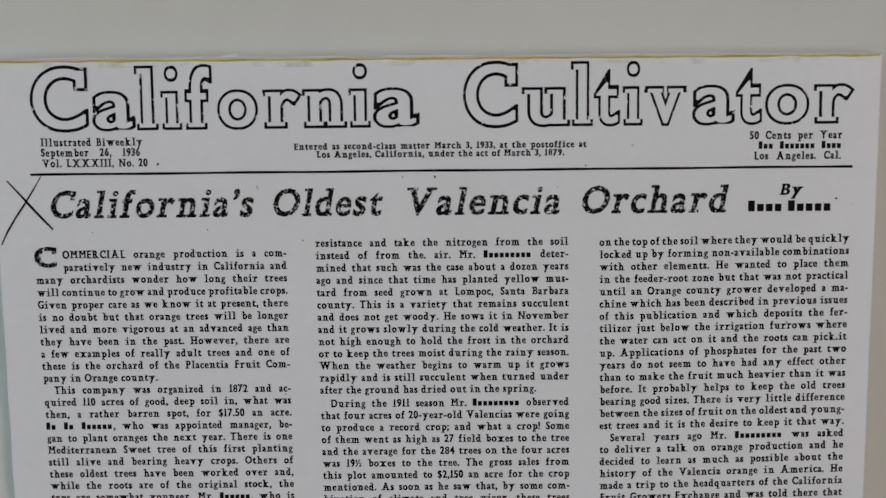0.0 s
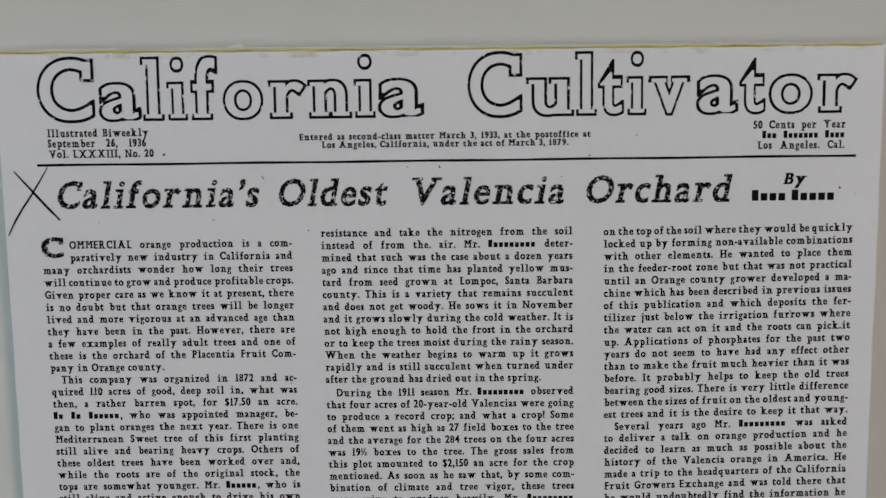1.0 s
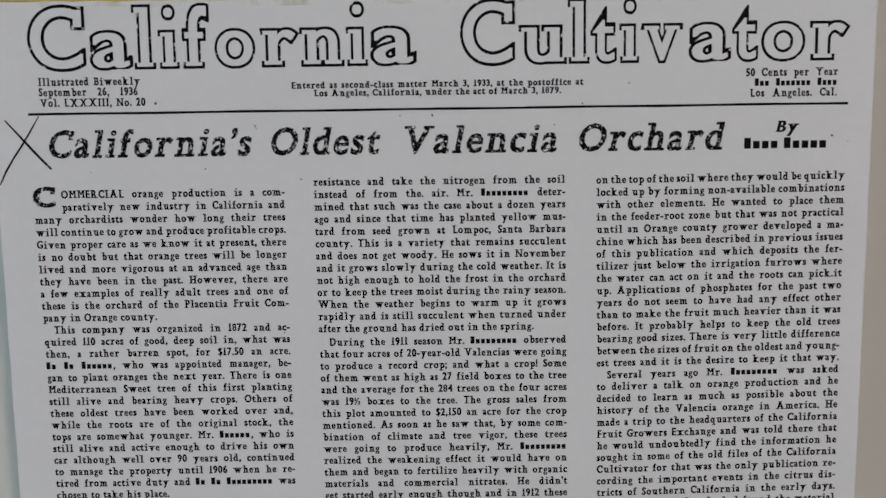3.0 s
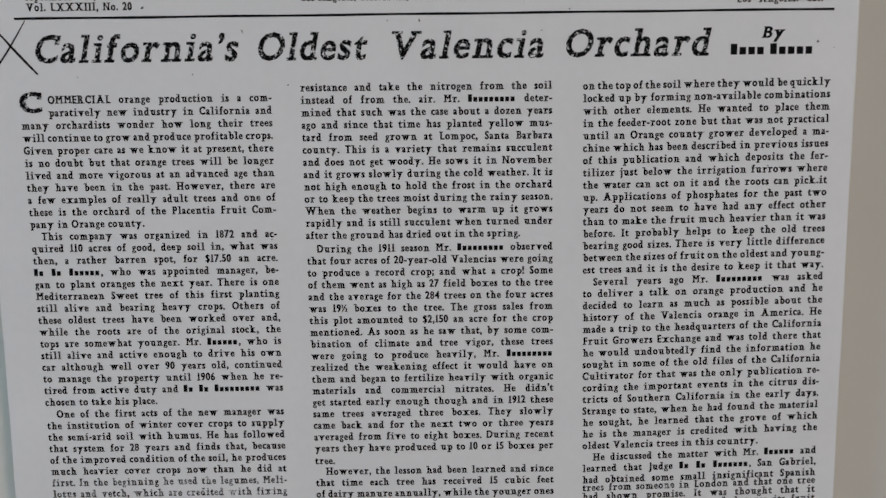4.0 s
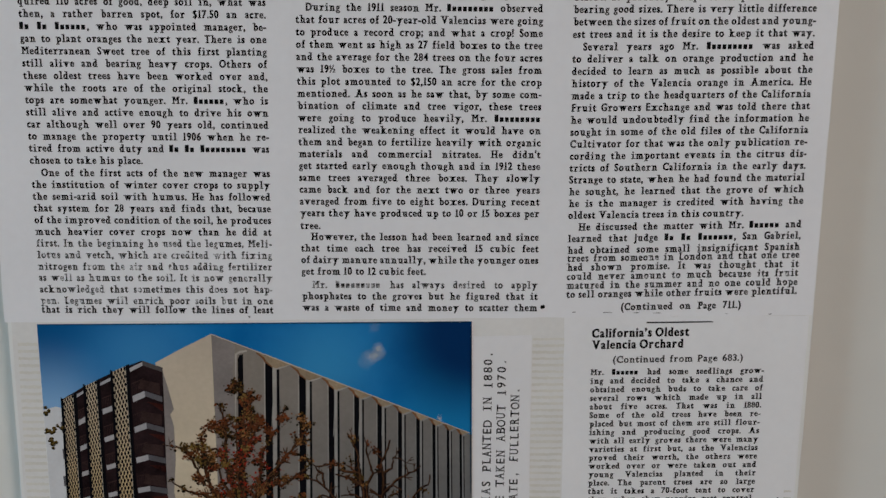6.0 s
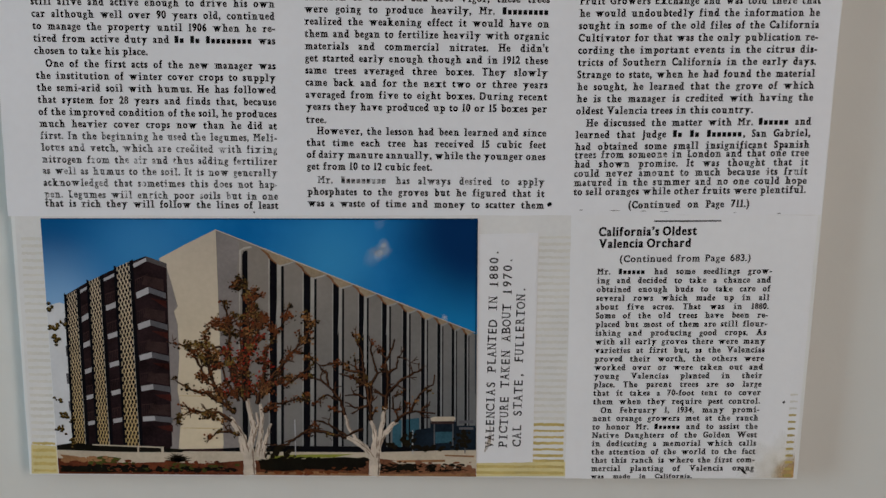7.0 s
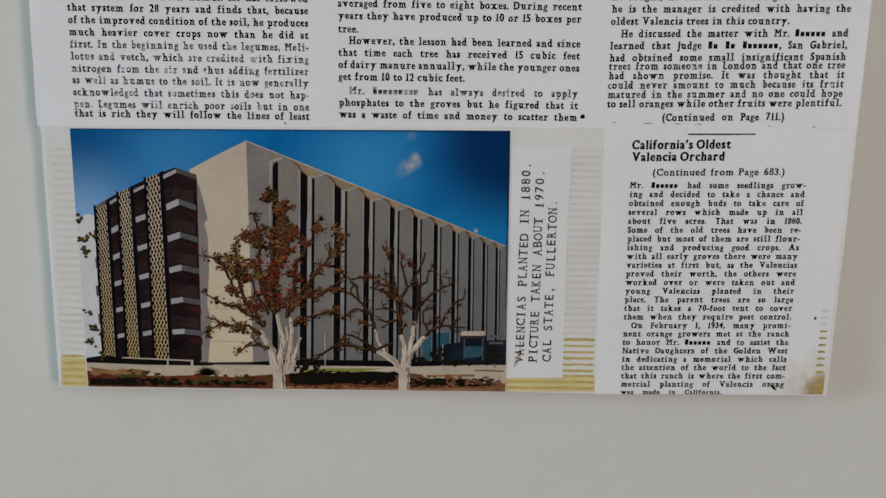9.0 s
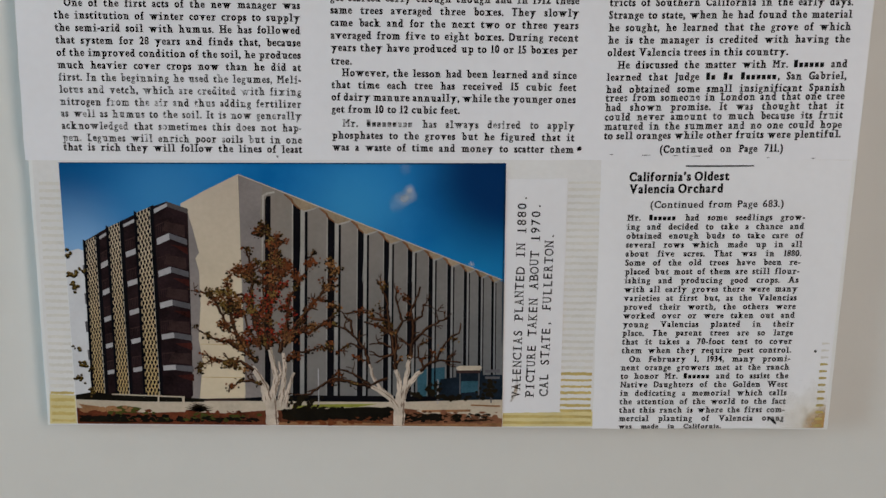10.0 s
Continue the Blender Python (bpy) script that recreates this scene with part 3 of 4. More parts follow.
COLUMN_SMALL = [
    "Mr. #6 had some seedlings grow-", "ing and decided to take a chance and", "obtained enough buds to take care of",
    "several rows which made up in all", "about five acres. That was in 1880.", "Some of the old trees have been re-",
    "placed but most of them are still flour-", "ishing and producing good crops. As", "with all early groves there were many",
    "varieties at first but, as the Valencias", "proved their worth, the others were", "worked over or were taken out and",
    "young Valencias planted in their", "place. The parent trees are so large", "that it takes a 70-foot tent to cover",
    "them when they require pest control.", "^On February 1, 1934, many promi-", "nent orange growers met at the ranch",
    "to honor Mr. #6 and to assist the", "Native Daughters of the Golden West", "in dedicating a memorial which calls",
    "the attention of the world to the fact", "that this ranch is where the first com-", "mercial planting of Valencia orang",
]
column("text_line", COLUMN_SMALL, (60.1, 116.8), (60.9, 115.6), lambda i: -188.15 + 0.65 - 2.957 * (i - 1), lambda i: 0.023, (), "line of small black serif type", SMALL_TEXT, clipping, 0.12, 0.04, 2.6)
p = Ink(0.12)
set_line(p, "was made in California.", 61.0, 95.0, -258.75, Style(BODY, 1.0, 1.5, 1.0), 0.022)
p.done("text_line", INK, clipping, "last line cut off at the edge")
p = Ink(0.12)
p.blob(124.0, -230.6, 0.5, 91, 8)
p.stroke([(110.6, -254.0), (112.5, -255.6), (113.2, -256.2)], [0.3, 0.9, 0.3])
p.done("toner_specks", INK_BOLD, clipping, "", "stuff")
p = Ink(0.11)
p.poly((129.3, -236.0), (129.0, -257.3), (103.0, -257.9), (103.0, -236.0))
p.done("corner_stain", stain("brown_corner_stain", (0.1285, 0.0, 1.2435), 0.0085, (0.46, 0.27, 0.08), 0.95), clipping, "brown glue stain in the corner")
p = Ink(0.105)
p.poly((129.3, -236.0), (129.0, -257.3), (95.0, -258.0), (95.0, -236.0))
p.done("corner_stain", stain("pale_corner_stain", (0.1265, 0.0, 1.2425), 0.018, (0.68, 0.56, 0.30), 0.35), clipping, "pale yellow halo of the stain")
for k in range(13):
    p = Ink(0.13)
    z = -256.6 + 2.38 * k
    x = 127.0 + 0.012 * k
    p.stroke([(x - 1.2, z), (x, z + 0.12), (x + 1.3, z + 0.1)], [0.8, 1.0 - 0.03 * k, 0.75 - 0.03 * k])
    p.done("glue_stripe", GLUE_DARK if k < 10 else GLUE_RIDGE_SHADED, clipping, "short yellow glue mark")

# ---- the typed caption strip ----
strip = thing("caption_strip", "narrow white paper strip with typewritten caption", "label")
slab("sheet", [(22.4, -254.0), (41.3, -253.4), (40.6, -174.8), (21.6, -175.4)], 0.0, 0.12, STRIP_PAPER, strip, "white typing paper", 0, 12, 0.1, 9)
TYPED = Style(TYPE, 1.9, 2.75, 1.0, 0, 0.0, 0.11, 0.045)


def typed(text, base_x, z0, z1):
    """Typewriter letters at an even pitch, running up the strip."""
    pitch = (z1 - z0) / (len(text) - 0.15)
    for i, ch in enumerate(text):
        if ch == " ":
            continue
        pts, faces = TYPED.shape(ch)
        lo, hi = pts[:, 0].min(), pts[:, 0].max()
        k = min(1.0, pitch * 0.92 / (hi - lo))
        if ch in "I1":
            k = min(1.5, pitch * 0.6 / (hi - lo))
        jx = random.uniform(-0.1, 0.1)
        q = [(base_x + jx - y, z0 + pitch * (i + 0.45) + (x - (lo + hi) / 2) * k) for x, y, up in pts]
        p.add(q, faces)


p = Ink(0.16)
typed("VALENCIAS PLANTED IN 1880.", 28.0, -248.6, -180.4)
typed("PICTURE TAKEN ABOUT 1970.", 32.5, -248.4, -182.9)
typed("CAL STATE, FULLERTON.", 37.0, -247.9, -192.6)
p.done("typed_caption", INK_TYPE, strip, "grey typewritten capital letters")
p = Ink(0.15)
p.stroke([(25.0, -250.0), (26.4, -247.0), (26.9, -243.5), (26.6, -240.5)], [0.5, 1.3, 0.8, 0.3])
p.done("glue_spot", STAIN, strip, "small yellow glue spot")

# ---- the colour postcard ----
postcard = thing("postcard", "glossy colour postcard of a white building behind old trees", "postcard")
CTL, CTR, CBL, CBR = (-120.1, -172.6), (21.2, -170.2), (-118.3, -260.4), (22.5, -258.9)


def card(u, v):
    """A place on the postcard: thousandths of its width and height, from the lower left corner."""
    u, v = u / 1000, v / 1000
    lx, lz = CBL[0] + (CTL[0] - CBL[0]) * v, CBL[1] + (CTL[1] - CBL[1]) * v
    rx, rz = CBR[0] + (CTR[0] - CBR[0]) * v, CBR[1] + (CTR[1] - CBR[1]) * v
    return lx + (rx - lx) * u, lz + (rz - lz) * u


slab("card_stock", [CBL, CBR, CTR, CTL], 0.0, 0.22, LAMINATE, postcard, "white card edge", 0, 12, 0.05, 21)


def print_colour(name, colour, vary=0.12, scale=60):
    return material(name, colour, 0.4, 0.04, vary, scale)


def print_blend(name, first, last, along, start, length, vary=0.12, scale=60):
    """A printed colour that turns from one tone to another across the picture."""
    m = print_colour(name, first, vary, scale)
    n, l = m.node_tree.nodes, m.node_tree.links
    co, dot, rng, tone, mix = (n.new(k) for k in ("ShaderNodeTexCoord", "ShaderNodeVectorMath", "ShaderNodeMapRange", "ShaderNodeMixRGB", "ShaderNodeMixRGB"))
    dot.operation = "DOT_PRODUCT"
    dot.inputs[1].default_value = along
    l.new(co.outputs["Object"], dot.inputs[0])
    low = sum(a * b for a, b in zip(along, start))
    rng.inputs[1].default_value, rng.inputs[2].default_value = low, low + length
    l.new(dot.outputs["Value"], rng.inputs[0])
    tone.inputs[1].default_value = (1, 1, 1, 1)
    tone.inputs[2].default_value = (*[b / a for a, b in zip(first, last)], 1)
    l.new(rng.outputs[0], tone.inputs[0])
    mix.blend_type, mix.inputs[0].default_value = "MULTIPLY", 1.0
    b = n["Principled BSDF"]
    l.new(b.inputs["Base Color"].links[0].from_socket, mix.inputs[1])
    l.new(tone.outputs[0], mix.inputs[2])
    l.new(mix.outputs[0], b.inputs["Base Color"])
    return m


def sky_print():
    """Paler low down at one end, nearly navy in the far upper corner, with soft uneven drifts."""
    m = print_colour("printed_blue_sky", (0.03, 0.2, 0.5))
    n, l = m.node_tree.nodes, m.node_tree.links
    co = n.new("ShaderNodeTexCoord")

    def distance(centre, near, far):
        d, r = n.new("ShaderNodeVectorMath"), n.new("ShaderNodeMapRange")
        d.operation = "DISTANCE"
        x, z = card(*centre)
        d.inputs[1].default_value = (x / 1000, 0, Z0 + z / 1000)
        l.new(co.outputs["Object"], d.inputs[0])
        r.inputs[1].default_value, r.inputs[2].default_value = near, far
        r.inputs[3].default_value, r.inputs[4].default_value = 1.0, 0.0
        r.interpolation_type = "SMOOTHSTEP"
        l.new(d.outputs["Value"], r.inputs[0])
        return r.outputs[0]

    drift, drift_range = n.new("ShaderNodeTexNoise"), n.new("ShaderNodeMapRange")
    drift.inputs["Scale"].default_value, drift.inputs["Detail"].default_value = 38, 5
    l.new(co.outputs["Object"], drift.inputs["Vector"])
    drift_range.inputs[1].default_value, drift_range.inputs[2].default_value = 0.40, 0.66
    l.new(drift.outputs[0], drift_range.inputs[0])
    last = None
    for amount, colour in ((drift_range.outputs[0], (0.013, 0.185, 0.47)), (distance((0, 980), 0.0, 0.036), (0.004, 0.085, 0.25)), (distance((20, 570), 0.0, 0.036), (0.26, 0.45, 0.70)),
                           (distance((230, 850), 0.0, 0.028), (0.04, 0.22, 0.48)), (distance((660, 830), 0.0, 0.026), (0.035, 0.25, 0.52)), (distance((960, 640), 0.0, 0.030), (0.010, 0.20, 0.46)), (distance((1000, 960), 0.010, 0.038), (0.001, 0.028, 0.11))):
        mix = n.new("ShaderNodeMixRGB")
        l.new(amount, mix.inputs[0])
        if last:
            l.new(last, mix.inputs[1])
        else:
            mix.inputs[1].default_value = (0.003, 0.125, 0.36, 1)
        mix.inputs[2].default_value = (*colour, 1)
        last = mix.outputs[0]
    l.new(last, n["Principled BSDF"].inputs["Base Color"])
    return m


SKY = sky_print()
STONE = print_blend("printed_cream_wall", (0.50, 0.425, 0.335), (0.60, 0.505, 0.36), (0, 0, -1), (0, 0, Z0 - 0.18), 0.06, 0.1, 40)
STONE_SIDE = print_blend("printed_pale_panels", (0.235, 0.203, 0.172), (0.125, 0.13, 0.135), (0.55, 0, -0.83), (-0.06, 0, Z0 - 0.18), 0.10, 0.14, 45)
FASCIA = print_colour("printed_tan_fascia", (0.27, 0.205, 0.135), 0.3, 110)
FASCIA_SHADE = print_colour("printed_orange_arch_edge", (0.17, 0.075, 0.035), 0.4, 110)
CORNICE = print_colour("printed_cornice", (0.52, 0.45, 0.34), 0.15, 60)
RIB = print_blend("printed_pale_ribs", (0.37, 0.34, 0.30), (0.18, 0.185, 0.19), (0.55, 0, -0.83), (-0.06, 0, Z0 - 0.18), 0.09, 0.2, 90)
DARK = print_colour("printed_dark_openings", (0.0035, 0.0035, 0.005), 0.5, 90)
DARK_WARM = print_colour("printed_brown_balconies", (0.015, 0.008, 0.009), 0.8, 120)
SLABS = print_colour("printed_balcony_slabs", (0.36, 0.35, 0.36), 0.2, 90)
SLAB_SIDE = print_colour("printed_slab_sides", (0.095, 0.092, 0.10), 0.3, 90)
ROOF_SIDE = print_colour("printed_roof_side", (0.075, 0.065, 0.065), 0.3, 90)
WALL_SHADE = print_colour("printed_wall_in_shade", (0.215, 0.19, 0.18), 0.2, 70)
RAIL = print_colour("printed_rails", (0.032, 0.018, 0.017), 0.6, 150)
LATTICE = print_blend("printed_tan_lattice", (0.52, 0.42, 0.30), (0.44, 0.31, 0.13), (0, 0, -1), (0, 0, Z0 - 0.20), 0.05, 0.15, 160)
BRICKISH = print_colour("printed_red_recess", (0.036, 0.009, 0.007), 0.8, 120)
FAR_WALL = print_colour("printed_far_white_wall", (0.60, 0.61, 0.63), 0.08, 60)
PATH_PRINT = print_colour("printed_pavement", (0.47, 0.40, 0.31), 0.18, 70)
EARTH = print_blend("printed_red_earth", (0.10, 0.026, 0.012), (0.17, 0.075, 0.04), (1, 0, 0), (-0.07, 0, 0), 0.09, 0.7, 130)
EARTH_TAN = print_colour("printed_tan_earth", (0.26, 0.13, 0.06), 0.4, 120)
SHRUB = print_colour("printed_dark_shrubs", (0.007, 0.006, 0.004), 0.6, 150)
LAWN = print_colour("printed_lawn", (0.22, 0.235, 0.035), 0.3, 120)
LAWN_DARK = print_colour("printed_dark_grass", (0.05, 0.055, 0.012), 0.5, 120)
BARK_PALE = print_colour("printed_white_trunk", (0.52, 0.44, 0.36), 0.4, 220)
BARK_SHADE = print_colour("printed_trunk_shade", (0.20, 0.145, 0.11), 0.5, 200)
PORCH_BLUE = print_colour("printed_porch_shade", (0.008, 0.014, 0.022), 0.5, 120)
RIM = print_colour("worn_card_rim", (0.006, 0.02, 0.04), 0.5, 150)
TEAL = print_colour("printed_blue_glass", (0.03, 0.085, 0.115), 0.4, 120)
BARK = print_colour("printed_brown_branches", (0.016, 0.0085, 0.006), 0.5, 150)
BARK_LIT = print_colour("printed_lit_branches", (0.075, 0.033, 0.016), 0.6, 170)
LEAF_OLIVE = print_colour("printed_olive_leaves", (0.062, 0.038, 0.010), 0.6, 180)
LEAF_YELLOW = print_colour("printed_yellow_leaves", (0.14, 0.09, 0.024), 0.5, 180)
LEAF_RUST = print_colour("printed_rust_leaves", (0.118, 0.034, 0.012), 0.65, 180)
LEAF_RED = print_colour("printed_red_leaves", (0.23, 0.016, 0.009), 0.65, 180)
LEAF_TAN = print_colour("printed_tan_leaves", (0.21, 0.095, 0.033), 0.55, 180)
LEAF_DARK = print_colour("printed_dark_leaves", (0.010, 0.0075, 0.004), 0.5, 180)
LEAF_DARK_TOP = print_colour("printed_leaf_gaps", (0.016, 0.009, 0.005), 0.6, 180)


class Print(Ink):
    """Printed shapes in card places, each layer hardly thicker than ink."""

    def __init__(self, lift, step=0.0):
        self.v, self.f, self.lift, self.step = [], [], 0.235 + (lift - 0.24) * 0.35, step * 0.35

    def cpoly(self, *uv):
        self.poly(*[card(u, v) for u, v in uv])

    def cstroke(self, uv, widths):
        self.stroke([card(u, v) for u, v in uv], widths)


def printed(name, mat, lift, label, *shapes, kind=""):
    """One printed part of the card from outlines in card places."""
    p = Print(lift)
    for s in shapes:
        p.cpoly(*s)
    return p.done(name, mat, postcard, label, kind)


def between(a, b, t):
    return a[0] + (b[0] - a[0]) * t, a[1] + (b[1] - a[1]) * t


printed("sky", SKY, 0.24, "deep blue printed sky", ((1, 1), (999, 1), (999, 999), (1, 999)))
for a, b, c, label in (((3, 997), (500, 996), (990, 996), "dark worn upper rim"), ((996, 985), (996, 700), (996, 330), "dark worn side rim")):
    p = Print(0.75)
    p.cstroke([a, between(a, c, 0.25), b, between(a, c, 0.75), c], [0.15, 0.3, 0.22, 0.38, 0.2])
    p.done("card_rim", RIM, postcard, label)
# small wisps of cloud
for k, (u, v, r, most) in enumerate(((782, 899) + (0.0026, 0.5), (772, 870) + (0.0032, 0.5), (788, 882) + (0.0026, 0.3), (774, 982) + (0.0026, 0.13), (754, 853) + (0.0034, 0.2), (923, 627) + (0.0015, 0.5))):
    x, z = card(u, v)
    p = Print(0.25 + 0.005 * k)
    p.blob(x, z, r * 1500, 60 + k, 18)
    p.done("cloud", stain("printed_cloud", (x / 1000, -0.0003, Z0 + z / 1000), r, (0.58, 0.64, 0.68), most), postcard, "small white wisp of cloud")
# far pale building, its windows and the leaves before it
printed("far_wall", FAR_WALL, 0.27, "pale far wall", ((1, 667), (31, 680), (49, 670), (50, 115), (1, 109), (1, 424), (1, 661)))
for u, v in ((39, 618), (38, 511), (35, 403), (36, 293), (38, 200)):
    printed("far_window", SLAB_SIDE, 0.28, "grey far window", ((u, v), (u + 16, v + 4), (u + 17, v - 39), (u + 1, v - 41)))
# cream end wall and its long panelled front
printed("end_wall", STONE, 0.28, "cream sunlit end wall", ((268, 849), (326, 899), (399, 957), (399, 653), (397, 92), (262, 90)))
for k, (a, b) in enumerate((((295, 251), (398, 248)), ((294, 189), (398, 188)), ((297, 318), (398, 314)))):
    p = Print(0.284)
    p.cstroke([a, between(a, b, 0.5), b], [0.12, 0.28, 0.12])
    p.done("wall_joint", LATTICE, postcard, "faint joint across the end wall")
printed("wall_shade", WALL_SHADE, 0.29, "soft grey shade beside the balconies", ((276, 826), (283, 818), (292, 764), (305, 667), (296, 646), (303, 599), (303, 470), (295, 339), (302, 251), (291, 104), (262, 104)))
printed("front_wall", STONE_SIDE, 0.28, "pale panelled front wall", ((399, 957), (999, 561), (999, 95), (397, 87), (399, 653)))
printed("corner_shade", WALL_SHADE, 0.286, "grey corner panel", ((400, 955), (454, 914), (446, 810), (437, 106), (397, 105), (401, 653)))


# the bays: a pale rib between two dark slots, and a pointed arch from rib to rib
RIBS = (464, 545, 621, 685, 742, 794, 840, 881, 917, 949, 978, 1004)


def roof(u, down=0.0):
    """A place on the straight roof line, or some way under it."""
    return u, 1216.4 - 0.6511 * u - down


def foot(u, v=111):
    """The same upright at the building's base."""
    return -29.3 + 1.0314 * u, v


for k in range(len(RIBS) - 1):
    a, b = RIBS[k], RIBS[k + 1]
    w = b - a
    peak, drop = a + 0.47 * w, 9 + 0.36 * w
    end = min(b, 996)
    if k:
        printed("rib", RIB, 0.296, "pale upright rib", (roof(a - 0.09 * w, drop), roof(a + 0.03 * w, drop), foot(a + 0.03 * w), foot(a - 0.09 * w)))
        printed("window_slot", DARK, 0.30, "narrow dark window slot", (roof(a + 0.03 * w, drop + 4), roof(a + 0.115 * w, 0.86 * drop), foot(a + 0.115 * w), foot(a + 0.03 * w)))
    else:
        printed("window_slot", DARK, 0.30, "dark window slot under a rounded arch", (roof(a - 0.07 * w, 1.5 * drop), roof(a - 0.02 * w, 1.02 * drop), roof(a + 0.09 * w, 0.8 * drop), foot(a + 0.09 * w), foot(a - 0.07 * w)))
        p = Print(0.305)
        p.cstroke([foot(a - 0.10 * w, 400), roof(a - 0.13 * w, 2.0 * drop), roof(a - 0.12 * w, 1.1 * drop), roof(a, 0.70 * drop), roof(a + 0.2 * w, 0.3 * drop)], [0.3, 0.5, 0.7, 0.7, 0.6])
        p.done("arch_edge", RIB, postcard, "pale rounded arch edge")
    if b < 990:
        c, d = b - 0.29 * w, b - 0.09 * w
        printed("window_slot", DARK, 0.30, "tall dark window slot", (roof(c, 0.62 * drop), roof(d, 0.95 * drop), foot(d), foot(c)))
        printed("window_edge", RIB, 0.298, "pale edge of the panel", (roof(c - 0.035 * w, 0.6 * drop), roof(c, 0.62 * drop), foot(c), foot(c - 0.035 * w)))
        printed("roof_fascia", FASCIA, 0.31, "tan roof edge between two arches", (roof(peak, 1), roof(b + 0.46 * w * 0.86, 1), roof(b + 0.1 * w, 0.86 * drop), roof(b - 0.03 * w, drop), roof(b - 0.1 * w, 0.95 * drop)))
        p = Print(0.312)
        p.cstroke([roof(peak, 5), roof(peak + 0.2 * w, 0.4 * drop), roof(c, 0.68 * drop), roof(d, drop)], [0.4, 0.75, 0.65, 0.3])
        p.done("arch_shade", FASCIA_SHADE, postcard, "orange shaded side of the arch")
        p = Print(0.314)
        p.cstroke([foot(b - 0.03 * w, 560), roof(b - 0.03 * w, 1.15 * drop), roof(b + 0.08 * w, 0.88 * drop), roof(b + 0.28 * w, 0.42 * drop), roof(min(b + 0.41 * w, 998), 2)], [0.2, 0.4, 0.55, 0.45, 0.35])
        p.done("arch_edge", RIB, postcard, "pale arched panel edge")
p = Print(0.33)
p.cstroke([(399, 957), (498, 893), (753, 726), (996, 568)], [0.25, 0.3, 0.25, 0.2])
p.done("roof_edge", CORNICE, postcard, "pale roof edge")
p = Print(0.30)
p.cstroke([(399, 957), (399, 653), (398, 119)], [0.2, 0.2, 0.2])
p.done("corner_edge", CORNICE, postcard, "sunlit corner of the building")
printed("glass_panel", TEAL, 0.297, "blue-tinted glass beside the porch", ((800, 224), (864, 235), (864, 120), (800, 115)))
printed("base_shade", DARK, 0.335, "dark base of the building", ((397, 108), (514, 120), (830, 119), (987, 112), (988, 90), (751, 87), (397, 76)))
printed("base_shade", RAIL, 0.335, "dark foot of the end wall", ((299, 104), (397, 108), (397, 94), (299, 93)))

# the balcony block: dark recess, roof, slabs, then the pierced screens before it
printed("balcony_block", DARK_WARM, 0.34, "dark brown balcony openings", ((46, 708), (99, 758), (164, 809), (205, 838), (237, 857), (284, 828), (281, 556), (276, 117), (262, 90), (43, 115), (42, 511)))
printed("balcony_roof", SLABS, 0.345, "grey roof edge over the balconies", ((207, 828), (237, 851), (238, 838), (208, 813)), ((79, 725), (97, 742), (97, 731), (78, 712)), ((136, 771), (162, 792), (162, 780), (135, 759)))
printed("balcony_roof_side", ROOF_SIDE, 0.346, "shaded side of the roof edge", ((237, 857), (284, 830), (283, 812), (238, 838)))
for k in range(5):
    f = k / 4
    for n, (a0, b0, a1, b1, h0, h1) in enumerate((((78, 623), (97, 640), (76, 211), (98, 218), 20, 15), ((138, 668), (162, 683), (139, 223), (161, 230), 20, 17), ((210, 719), (239, 740), (209, 233), (238, 237), 24, 19))):
        a, b, h = between(a0, a1, f), between(b0, b1, f), h0 + (h1 - h0) * f
        printed("balcony_slab", SLABS, 0.36, "pale grey balcony edge", (a, b, (b[0] + 1, b[1] - h), (a[0] + 1, a[1] - h)))
        p = Print(0.355)
        top = 34 + 6 * n
        for q in range(7):
            u, v = between(a, b, q / 6)
            p.cpoly((u, v), (u + 1.2, v), (u + 1.2, v + top), (u, v + top))
        p.cpoly((a[0], a[1] + top), (b[0], b[1] + top), (b[0], b[1] + top + 4), (a[0], a[1] + top + 4))
        p.done("balcony_rail", RAIL, postcard, "dim brown balcony rail", "stuff")
    c0, c1 = between((239, 740), (238, 237), f), between((279, 717), (280, 231), f)
    printed("balcony_slab_side", SLAB_SIDE, 0.36, "shaded grey side of the balcony edge", (c0, c1, (c1[0], c1[1] - 22), (c0[0], c0[1] - 21)))
    printed("balcony_recess", BRICKISH, 0.35, "dull red balcony recess", ((c0[0] + 2, c0[1] - 42), (c1[0], c1[1] - 30), (c1[0], c1[1] - 58), (c0[0] + 14, c0[1] - 52)))
    printed("balcony_recess", RAIL, 0.348, "dim brown balcony back wall", ((c0[0] - 14, c0[1] + 10), (c1[0] - 4, c1[1] + 6), (c1[0] - 4, c1[1] + 52), (c0[0] - 8, c0[1] + 44)))
